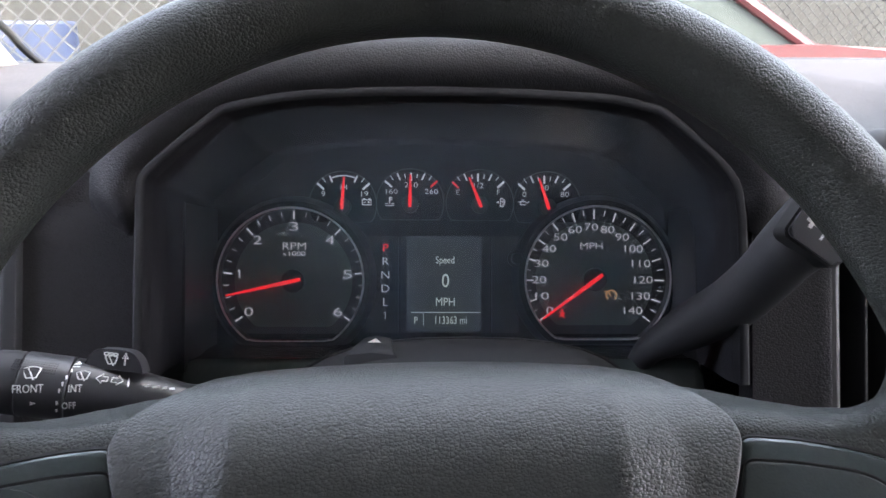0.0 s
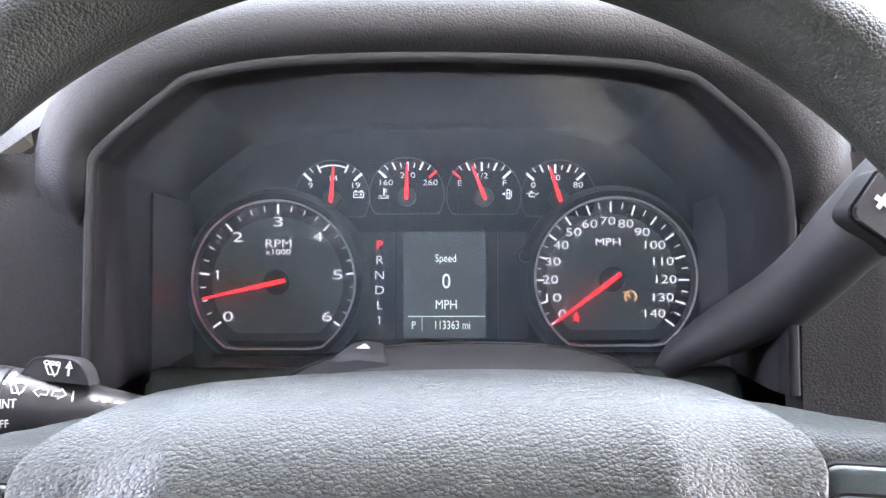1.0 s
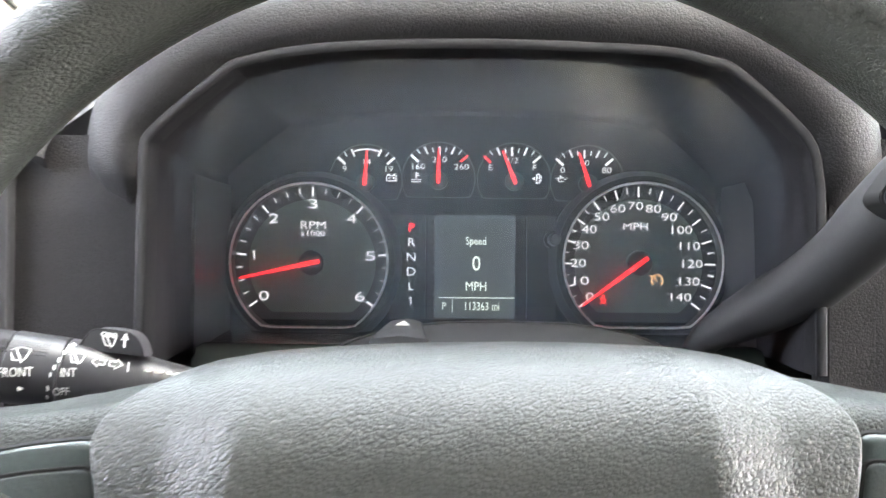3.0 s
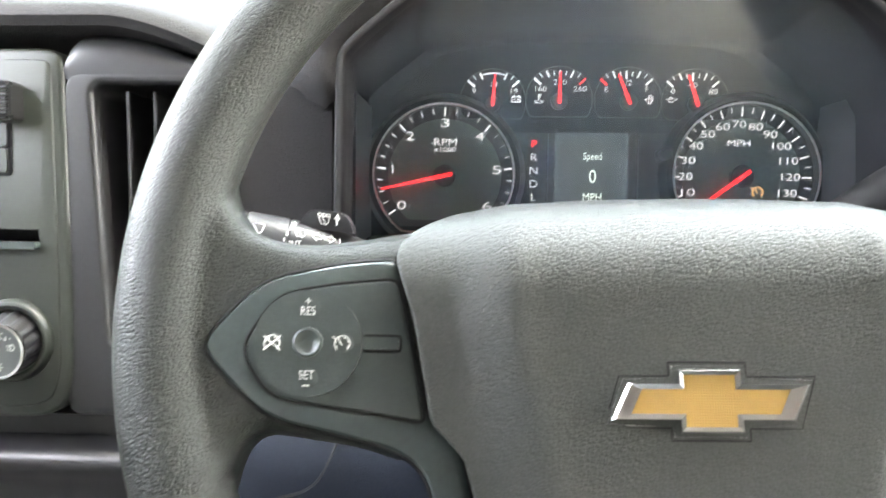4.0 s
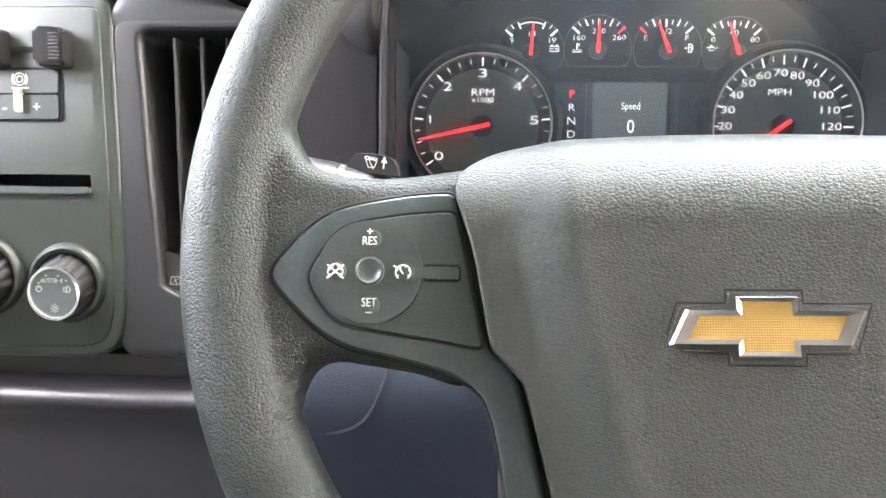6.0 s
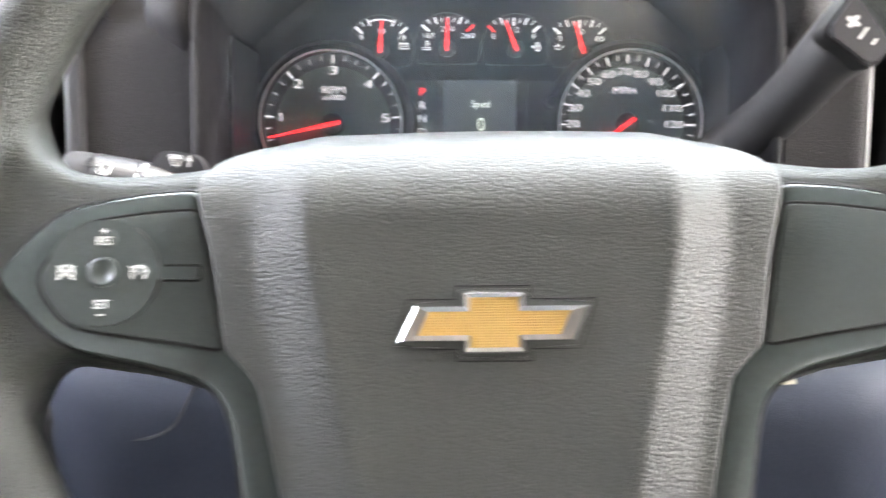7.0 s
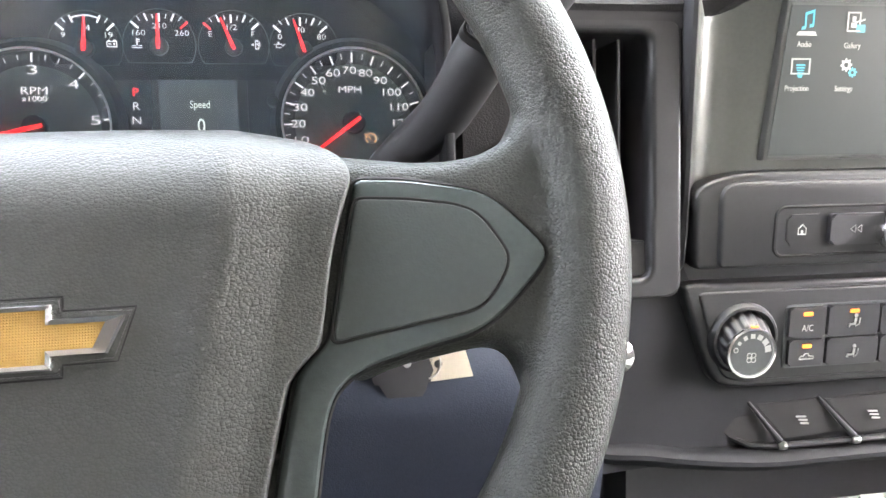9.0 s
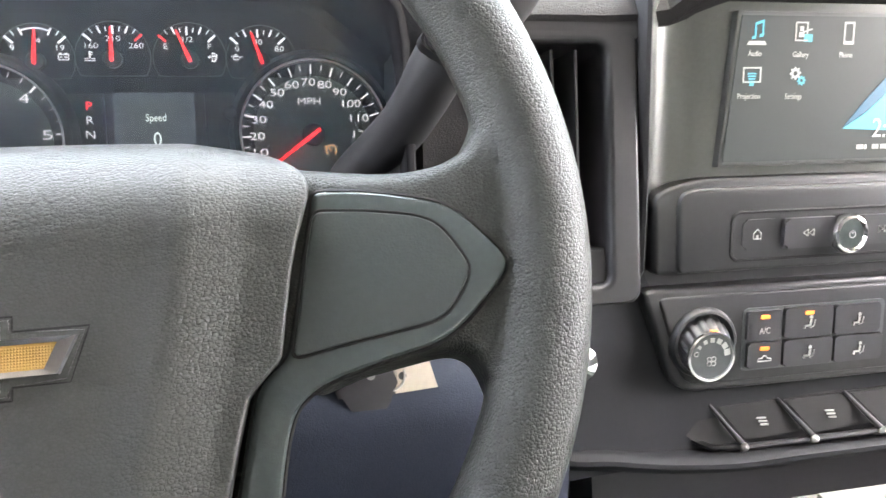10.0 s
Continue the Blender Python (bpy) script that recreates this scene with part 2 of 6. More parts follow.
def soften(points, r, seg=4):
    """The closed outline with its corners rounded off."""
    out, n = [], len(points)
    for i in range(n):
        a, p, b = Vector(points[i - 1]), Vector(points[i]), Vector(points[(i + 1) % n])
        u = p + (a - p).normalized() * min(r, 0.45 * (a - p).length)
        w = p + (b - p).normalized() * min(r, 0.45 * (b - p).length)
        for k in range(seg + 1):
            t = k / seg
            out.append(tuple(u * (1 - t) ** 2 + p * 2 * t * (1 - t) + w * t * t))
    return out


def inset(points, d):
    """The closed outline moved inwards by d."""
    n = len(points)
    area = sum(points[i - 1][0] * points[i][1] - points[i][0] * points[i - 1][1] for i in range(n))
    out = []
    for i in range(n):
        t = Vector((points[(i + 1) % n][0] - points[i - 1][0], points[(i + 1) % n][1] - points[i - 1][1])).normalized()
        s = math.copysign(d, area)
        out.append((points[i][0] - t.y * s, points[i][1] + t.x * s))
    return out


def rounded_plate(bm, outline, front, back, edge, put):
    """A plate with rounded front edges; front is a function of (x, z)."""
    secs = [[put(x, z, back) for x, z in outline]]
    for off, drop in ((0, 1.0), (0.12, 0.5), (0.45, 0.13), (1.0, 0.0)):
        secs.append([put(x, z, front(x, z) - drop * edge) for x, z in inset(outline, off * edge)])
    return loft(bm, secs, caps=True)


def loft(bm, sections, closed=True, caps=False):
    """A skin through sections with the same number of points."""
    rows = [[bm.verts.new(p) for p in s] for s in sections]
    n = len(rows[0])
    for a, b in zip(rows, rows[1:]):
        for i in range(n if closed else n - 1):
            j = (i + 1) % n
            bm.faces.new((a[i], a[j], b[j], b[i]))
    if caps:
        bm.faces.new(rows[0][::-1])
        bm.faces.new(rows[-1])
    return bm


def box(bm, x0, y0, z0, x1, y1, z1, bevel=0.0, seg=2):
    start = set(bm.verts)
    r = bmesh.ops.create_cube(bm, size=1)
    for v in r["verts"]:
        v.co = ((x0 + x1) / 2 + v.co.x * (x1 - x0), (y0 + y1) / 2 + v.co.y * (y1 - y0), (z0 + z1) / 2 + v.co.z * (z1 - z0))
    if bevel:
        es = {e for v in r["verts"] for e in v.link_edges}
        bmesh.ops.bevel(bm, geom=list(es), offset=bevel, segments=seg, affect="EDGES", clamp_overlap=True)
    return bm


def lathe(bm, profile, m, seg=40, cap=True):
    """Turns (radius, height) round the local z of m."""
    rows = [[bm.verts.new(m @ Vector((r * math.cos(2 * math.pi * k / seg), r * math.sin(2 * math.pi * k / seg), h))) for k in range(seg)] for r, h in profile]
    for a, b in zip(rows, rows[1:]):
        for i in range(seg):
            j = (i + 1) % seg
            bm.faces.new((a[i], a[j], b[j], b[i]))
    if cap:
        bm.faces.new(rows[0][::-1])
        bm.faces.new(rows[-1])
    return bm


def sweep(bm, path, radius, seg=10, closed=False, caps=True):
    """A round bar along a path; radius is a number or one number for each point."""
    pts = [Vector(p) for p in path]
    n = len(pts)
    rad = radius if isinstance(radius, (list, tuple)) else [radius] * n
    side = None
    rows = []
    for i, p in enumerate(pts):
        a, b = (pts[i - 1], pts[(i + 1) % n]) if closed else (pts[max(i - 1, 0)], pts[min(i + 1, n - 1)])
        way = (b - a).normalized()
        if side is None:
            side = way.orthogonal().normalized()
        side = (side - way * side.dot(way)).normalized()
        up = way.cross(side)
        rows.append([bm.verts.new(p + rad[i] * (math.cos(2 * math.pi * k / seg) * side + math.sin(2 * math.pi * k / seg) * up)) for k in range(seg)])
    for i in range(n if closed else n - 1):
        a, b = rows[i], rows[(i + 1) % n]
        for k in range(seg):
            j = (k + 1) % seg
            bm.faces.new((a[k], a[j], b[j], b[k]))
    if caps and not closed:
        bm.faces.new(rows[0][::-1])
        bm.faces.new(rows[-1])
    return bm


def facing(x, y, z, lean=0):
    """The pose of a dial or print on a face that looks at the driver: local x right, y up, z out of the face."""
    return pose(x, y, z, 90 + lean, 0, 0)


def word(name, text, height, m, material, parent, wide=1.0, slant=0.0, label="", span=0.0):
    """Lettering of the given capital height, centred on m; span sets its whole width."""
    cu = bpy.data.curves.new(name, "FONT")
    cu.body, cu.align_x, cu.align_y = text, "CENTER", "CENTER"
    cu.size, cu.extrude = height / 0.70, 0.00012
    cu.shear, cu.resolution_u = slant, 3
    cu.offset = -0.016 * cu.size if material is WHITE_LIT else 0.0
    ob = bpy.data.objects.new(name, cu)
    scene.collection.objects.link(ob)
    bpy.context.view_layer.update()
    me = bpy.data.meshes.new_from_object(ob)
    bpy.data.objects.remove(ob)
    bpy.data.curves.remove(cu)
    xs = [v.co.x for v in me.vertices]
    if text == "1":
        flagged = bmesh.new()
        flagged.from_mesh(me)
        x0, x1, top = min(xs), max(xs), max(v.co.y for v in me.vertices)
        w = x1 - x0
        loft(flagged, [[(x0 + 0.2 * w, top, h), (x0 - 1.5 * w, top - 0.9 * w, h), (x0 - 1.5 * w, top - 1.9 * w, h), (x0 + 0.2 * w, top - 1.1 * w, h)] for h in (-0.00012, 0.00012)], caps=True)
        flagged.to_mesh(me)
        flagged.free()
    elif span:
        wide = span / (max(xs) - min(xs))
        me.transform(Matrix.Translation((-(max(xs) + min(xs)) / 2, 0, 0)))
    me.transform(m @ Matrix.Diagonal((wide, 1, 1, 1)))
    me.name = name
    me.materials.clear()
    me.materials.append(material)
    out = new(name, me)
    out.parent = parent
    return tagged(out, label)


# ---- steering wheel: local x right, y up in the wheel's plane, z towards the driver ----
WHEEL = D @ pose(-0.0075, 0.234, -0.096, 75, 0, 0) @ pose(0, 0, 0, 0, 0, 1.1)
flat = lambda x, z, d: (x, z, d)
spoke_front = lambda u: 0.0005 + (abs(u) - 0.095) * 0.115

SHIFT = 0.0014
TRIM_HALF = [(0.1015, 0.0311), (0.1175, 0.0297), (0.1300, 0.0274), (0.1410, 0.0247), (0.1470, 0.0222), (0.1535, 0.0170), (0.1600, 0.0095), (0.1643, 0.0042), (0.1656, 0.0005), (0.1640, -0.0036), (0.1570, -0.0110),
             (0.1505, -0.0172), (0.1450, -0.0215), (0.1375, -0.0252), (0.1215, -0.0285), (0.1050, -0.0326), (0.0970, -0.0362), (0.0915, -0.0413), (0.0885, -0.0490), (0.0862, -0.0600), (0.0838, -0.0745), (0.0775, -0.1120),
             (0.0640, -0.1120), (0.0712, -0.0700), (0.0762, -0.0475), (0.0790, -0.0350), (0.0825, -0.0298), (0.0898, -0.0248), (0.0945, -0.0060), (0.0975, 0.0090), (0.1005, 0.0240)]
PLATE_HALF = [(0.1010, 0.0241), (0.1180, 0.0226), (0.1340, 0.0199), (0.1405, 0.0175), (0.1447, 0.0138), (0.1495, 0.0062), (0.1523, 0.0005), (0.1511, -0.0048), (0.1462, -0.0121), (0.1422, -0.0160), (0.1372, -0.0180),
              (0.1220, -0.0203), (0.1050, -0.0228), (0.0908, -0.0253), (0.0965, 0.0035)]
SPOKE_HALF = [(0.0760, 0.0345), (0.0850, 0.0380), (0.0930, 0.0392), (0.100, 0.0385), (0.108, 0.0375), (0.122, 0.0366), (0.135, 0.0370), (0.147, 0.0392), (0.156, 0.0435), (0.1615, 0.0525), (0.166, 0.0640), (0.174, 0.072), (0.182, 0.060), (0.185, 0.010), (0.181, -0.045),
              (0.166, -0.062), (0.1585, -0.0500), (0.1562, -0.0400), (0.1535, -0.0335), (0.1490, -0.0300), (0.1440, -0.0290), (0.1300, -0.0310), (0.1140, -0.0335), (0.1005, -0.038), (0.076, -0.030)]
PAD_WIDTH = [(-0.112, 0.062), (-0.070, 0.0700), (-0.049, 0.0750), (-0.036, 0.0785), (-0.030, 0.0840), (-0.025, 0.0893), (0.0035, 0.0943), (0.0135, 0.0968), (0.025, 0.1005), (0.030, 0.1022), (0.0345, 0.1018), (0.038, 0.1004), (0.041, 0.0985), (0.0451, 0.0942), (0.049, 0.0885), (0.055, 0.0800), (0.063, 0.0660)]


def mirror(points, s):
    """One side of the wheel's symmetric outlines, which sit a little right of the hub."""
    return [(s * x + SHIFT, z) for x, z in (points if s > 0 else points[::-1])]


def lean_back(x, z, d):
    """The upper spokes rise towards the dash."""
    f = min(1, max(0, (0.152 - abs(x)) / 0.04))
    return x, z + (0.30 * (0.003 - d) * f if z > 0.03 and d < 0 else 0), d * (0.36 + 0.64 * f if z > 0 else 0.40) if d < -0.01 else d


def steering_wheel():
    wheel = thing("steering_wheel", "black four-spoke pickup steering wheel with pebbled urethane rim", "steering wheel", m=WHEEL)
    # rim and upper spokes are one moulding
    bm = bmesh.new()
    cx, cy, R = 0.0005, 0.0165, 0.1836
    rows = []
    for i in range(160):
        a = 2 * math.pi * i / 160
        rows.append([(cx + (R + 0.0169 * math.cos(t)) * math.cos(a), cy + (R + 0.0169 * math.cos(t)) * math.sin(a), 0.0165 * math.sin(t)) for t in [2 * math.pi * k / 28 for k in range(28)]])
    loft(bm, rows + rows[:1])
    bmesh.ops.remove_doubles(bm, verts=bm.verts, dist=1e-6)
    for s in (1, -1):
        rounded_plate(bm, mirror(SPOKE_HALF, s), lambda x, z: spoke_front(x), -0.042, 0.0095, lean_back)
        leg = [(0.050, -0.06), (0.083, -0.06), (0.078, -0.090), (0.070, -0.150), (0.060, -0.175), (0.030, -0.175), (0.045, -0.120)]
        prism(bm, mirror(leg, s), -0.004, -0.028, put=flat)
    prism(bm, [(-0.085, -0.10), (0.085, -0.10), (0.085, 0.036), (-0.085, 0.036)], -0.013, -0.030, put=flat)
    rim = part("rim", bm, URETHANE, wheel, "pebbled black urethane rim with lower inner wear", sharp=0)
    rm = rim.modifiers.new("weld", "REMESH")
    rm.mode, rm.voxel_size, rm.use_smooth_shade = "VOXEL", 0.0017, True
    sm = rim.modifiers.new("soften", "SMOOTH")
    sm.factor, sm.iterations = 0.5, 14
    # airbag cover
    bm = bmesh.new()
    hs, ws = zip(*PAD_WIDTH)
    na, nb = 110, 64
    # across the cover: a dished middle, a soft ridge on each side of it, and falling flanks
    across = [0.002 * k for k in range(70)]
    slopes = [float(np.interp(a, (0, 0.046, 0.053, 0.057, 0.062, 0.076, 0.082, 0.14), (0, 0.044, 0.15, 0.15, -0.31, -0.31, -0.05, -0.05))) for a in across]
    height = [0.0138 + 0.002 * sum(slopes[:k]) for k in range(70)]
    rows = []
    for j in range(nb + 1):
        row = []
        for i in range(na + 1):
            a = -1 + 2 * i / na
            a = math.copysign(1 - (1 - abs(a)) ** 1.35, a)
            top = 0.0625 - 0.0045 * abs(a) ** 2.6
            v = -0.112 + (top + 0.112) * (j / nb) ** 0.9
            u = a * (float(np.interp(v, hs, ws)) - 0.0011)
            r, gap = abs(u), float(np.interp(v, hs, ws)) - 0.0011 - abs(u)
            w = float(np.interp(r + 0.22 * max(0.0, 0.008 - v), across, height)) - 0.0008 * (1 - math.sqrt(1 - (1 - min(1, gap / 0.0010)) ** 2))
            q = max(0.0, (v - 0.016) / (top - 0.016))
            w -= 0.055 * (1 - math.sqrt(max(0.0, 1 - min(1, q) ** 2.05)))
            w -= 0.10 * max(0, -0.075 - v)
            row.append((u + SHIFT * 0.6, v, w))
        rows.append(row)
    loft(bm, rows, closed=False)
    rim_edges = [e for e in bm.edges if e.is_boundary]
    r = bmesh.ops.extrude_edge_only(bm, edges=rim_edges)
    for v in r["geom"]:
        if isinstance(v, bmesh.types.BMVert):
            v.co.z -= 0.014
    cover = part("airbag_cover", bm, PAD, wheel, "grained black vinyl airbag cover with scuffs", sharp=60)
    bm = bmesh.new()
    for k, (x, wd) in enumerate(((-0.006, 0.004), (0.0, 0.006), (0.006, 0.004))):
        box(bm, x - wd / 2, -0.0665 - 0.0005 * k, 0.0118, x + wd / 2, -0.0650, 0.0128, 0.0003)
    part("embossed_mark", bm, PAD, cover)
    # spoke trims and the plates in them
    for s in (1, -1):
        bm = bmesh.new()
        rounded_plate(bm, soften(mirror(TRIM_HALF, s), 0.0045), lambda x, z: spoke_front(x) + 0.0024, -0.020, 0.0026, flat)
        trim = part("spoke_trim", bm, SATIN, wheel, "satin dark grey plastic spoke trim")
        bm = bmesh.new()
        rounded_plate(bm, inset(soften(mirror(PLATE_HALF, s), 0.0040), 0.0005), lambda x, z: spoke_front(x) + 0.0030, -0.010, 0.0010, flat)
        plate = part("spoke_plate", bm, BUTTON, trim, "blank matt plate" if s > 0 else "plate round the cruise buttons")
        bm = bmesh.new()
        sweep(bm, [(x, z, spoke_front(x) - 0.0002) for x, z in soften(mirror(TRIM_HALF, s), 0.0045)], 0.0010, 6, closed=True)
        part("joint", bm, RUBBER, trim)
        line = soften(mirror(PLATE_HALF, s), 0.0040)
        bm = bmesh.new()
        sweep(bm, [(x, z, spoke_front(x) + 0.0019) for x, z in line], 0.0008, 6, closed=True)
        part("joint", bm, RUBBER, trim)
        if s < 0:
            cruise_buttons(trim)
    emblem(wheel)
    return wheel


def cruise_buttons(trim):
    c = (-0.1292, 0.0014)
    lift = lambda x: spoke_front(x) + 0.0034
    # pad of rounded outline with a tab, and a round dimple
    out = []
    for k in range(72):
        a = 2 * math.pi * k / 72
        r = 0.0180
        out.append((c[0] + r * math.cos(a), c[1] + r * math.sin(a)))
    bm = bmesh.new()
    prism(bm, out, lambda x, z: lift(x) + 0.0011, 0.0, 0.0009, put=flat)
    prism(bm, rounded(c[0] + 0.014, c[1] - 0.0022, c[0] + 0.0305, c[1] + 0.0022, 0.0008, 3), lambda x, z: lift(x) + 0.0008, 0.0, 0.0004, put=flat)
    for x, z, r in ((0.0, 0.0115, 0.0042), (0.0, -0.0118, 0.0042), (-0.0116, 0.0, 0.0040), (0.0116, 0.0, 0.0040)):
        lathe(bm, [(r, -0.0004), (r * 0.8, 0.00018), (r * 0.5, 0.00048), (0.0001, 0.0006)], pose(c[0] + x, c[1] + z, lift(c[0] + x) + 0.0009), 28)
    part("cruise_button_pad", bm, BUTTON, trim, "grey rubber four-way cruise button pad")
    bm = bmesh.new()
    sweep(bm, [(x, z, lift(x) - 0.0002) for x, z in inset(out, -0.0004)], 0.0005, 5, closed=True)
    sweep(bm, [(x, z, lift(x) - 0.0002) for x, z in rounded(c[0] + 0.0186, c[1] - 0.0026, c[0] + 0.0309, c[1] + 0.0026, 0.0010, 3)], 0.0005, 5, closed=True)
    part("pad_joint", bm, RUBBER, trim)
    bm = bmesh.new()
    lathe(bm, [(0.0052, 0.0), (0.0050, 0.0012), (0.0042, 0.0016), (0.0030, 0.0007), (0.0006, 0.0003)], pose(c[0], c[1], lift(c[0]) + 0.0008), 36)
    part("dimple", bm, BUTTON, trim)
    z0 = lift(c[0]) + 0.0018
    word("res_print", "RES", 0.0030, pose(c[0] - 0.0002, c[1] + 0.0105, lift(-0.129) + 0.0018), PRINT, trim, 0.8)
    word("plus_print", "+", 0.0030, pose(c[0] - 0.0002, c[1] + 0.0138, lift(-0.129) + 0.0018), PRINT, trim)
    word("set_print", "SET", 0.0030, pose(c[0] + 0.0002, c[1] - 0.0110, lift(-0.129) + 0.0018), PRINT, trim, 0.8)
    bm = bmesh.new()
    box(bm, c[0] - 0.001, c[1] - 0.0146, z0, c[0] + 0.0014, c[1] - 0.0141, z0 + 0.0002)
    part("minus_print", bm, PRINT, trim)
    for s, cross in ((-1, True), (1, False)):
        x = c[0] + s * 0.0116
        m = pose(x, c[1] - 0.0003, lift(x) + 0.0018)
        part("dial_print", cruise_icon(m, 0.0026, cross), PRINT, trim)


def cruise_icon(m, r, cross):
    """A small speedometer sign, struck through if cross."""
    bm = bmesh.new()
    arc = [m @ Vector((r * math.cos(a), r * math.sin(a), 0)) for a in [radians(-50 + 280 * k / 20) for k in range(21)]]
    sweep(bm, arc, r * 0.11, 4)
    for k in range(6):
        a = radians(-30 + 240 * k / 5)
        sweep(bm, [m @ Vector((q * math.cos(a), q * math.sin(a), 0)) for q in (r * 0.68, r)], r * 0.09, 4)
    sweep(bm, [m @ Vector((0, -0.2 * r, 0)), m @ Vector((-0.5 * r, 0.55 * r, 0))], r * 0.13, 4)
    if cross:
        for s in (-1, 1):
            sweep(bm, [m @ Vector((-1.1 * r, -s * 0.9 * r, 0)), m @ Vector((1.1 * r, s * 0.9 * r, 0))], r * 0.13, 4)
    else:
        sweep(bm, [m @ Vector((-1.3 * r, 0.9 * r, 0)), m @ Vector((-0.75 * r, 0.6 * r, 0))], r * 0.13, 4)
    return bm


def emblem(wheel):
    cx, cy = 0.0010, -0.0172
    half = [(-0.0310, -0.0062), (-0.0255, 0.0052), (-0.0098, 0.0052), (-0.0098, 0.0096), (0.0098, 0.0096), (0.0098, 0.0052), (0.0310, 0.0052), (0.0255, -0.0062),
            (0.0098, -0.0062), (0.0098, -0.0100), (-0.0098, -0.0100), (-0.0098, -0.0062)]
    inner = [(-0.0248, -0.0042), (-0.0212, 0.0034), (-0.0079, 0.0034), (-0.0079, 0.0079), (0.0079, 0.0079), (0.0079, 0.0034), (0.0248, 0.0034), (0.0212, -0.0042),
             (0.0079, -0.0042), (0.0079, -0.0082), (-0.0079, -0.0082), (-0.0079, -0.0042)]
    big = [(x + math.copysign(0.0016, x), z + math.copysign(0.0016, z)) for x, z in half]
    shift = lambda pts: [(cx + x, cy + z) for x, z in pts]
    root = part("emblem", prism(bmesh.new(), shift(big), 0.0147, 0.008, 0.0004, put=flat), PAD, wheel, "gold cross-shaped emblem with chrome edge")
    bm = bmesh.new()
    loft(bm, [[(x, z, d) for x, z in shift(o)] for o, d in ((half, 0.0125), (half, 0.0160), ([(x * 0.97, z * 0.95) for x, z in half], 0.0167), (inner, 0.0160), (inner, 0.0150))])
    part("chrome_edge", bm, CHROME, root, sharp=20)
    part("gold_field", prism(bmesh.new(), shift(inner), 0.0156, 0.010, 0, put=flat), GOLD, root, "gold field pressed into a fine lattice")
    # a dark line drawn as the shadow in the gap round the emblem
    wide = [(x + math.copysign(0.0024, x), z + math.copysign(0.0024, z)) for x, z in half]
    bm = bmesh.new()
    ring = shift(wide)
    line = [(ring[i][0] + (ring[(i + 1) % 12][0] - ring[i][0]) * k / 6, ring[i][1] + (ring[(i + 1) % 12][1] - ring[i][1]) * k / 6) for i in range(12) for k in range(6)]
    sweep(bm, [(x, z, 0.0160 - 0.0022 * (1 - (x / 0.068) ** 2) - 0.0001) for x, z in line], 0.00034, 6, closed=True)
    part("recess_shade", bm, RUBBER, root)
    # the field is pressed into rows of small pyramids
    verts, faces = [], []
    for j in range(19):
        for i in range(-28, 29):
            x, z, h = 0.00084 * i, -0.0077 + 0.00084 * j, 0.00034
            arm = -0.0038 < z < 0.0030 and abs(x + (0.0005 if x < 0 else -0.0005)) < 0.0228 + 0.45 * z * (1 if x > 0 else -1)
            if not (arm or abs(x) < 0.0075):
                continue
            q = len(verts)
            verts += [(cx + x + a * h, cy + z + b * h, 0.01560) for a, b in ((-1, -1), (1, -1), (1, 1), (-1, 1))] + [(cx + x, cy + z, 0.01588)]
            faces += [(q, q + 1, q + 4), (q + 1, q + 2, q + 4), (q + 2, q + 3, q + 4), (q + 3, q, q + 4)]
    me = bpy.data.meshes.new("lattice")
    me.from_pydata(verts, [], faces)
    bm = bmesh.new()
    bm.from_mesh(me)
    bpy.data.meshes.remove(me)
    part("lattice", bm, GOLD, root, smooth=False)


steering_wheel()


# ---- instrument cluster, on the face y = 0.538 ----
FACE = 0.538


def clock_pt(cx, cz, r, deg):
    a = radians(deg)
    return cx + r * math.sin(a), cz + r * math.cos(a)


def ticks(cx, cz, marks, y):
    """Dial marks: (angle, inner radius, outer radius, width)."""
    bm = bmesh.new()
    for deg, r0, r1, w in marks:
        a = radians(deg)
        s, c = math.sin(a), math.cos(a)
        q = [(cx + r * s + k * w / 2 * c, cz + r * c - k * w / 2 * s) for r, k in ((r0, -1), (r1, -1), (r1, 1), (r0, 1))]
        prism(bm, q, y, y + 0.0004)
    return bm


def needle(cx, cz, length, deg, tail, width, y):
    bm = bmesh.new()
    a = radians(deg)
    s, c = math.sin(a), math.cos(a)
    pts = [(-tail, -width * 0.42), (-tail, width * 0.42), (length * 0.1, width * 0.5), (length * 0.97, width * 0.22), (length, 0), (length * 0.97, -width * 0.22), (length * 0.1, -width * 0.5)]
    prism(bm, [(cx + p * s + w * c, cz + p * c - w * s) for p, w in pts], y, y + 0.0016, 0.0004)
    return bm


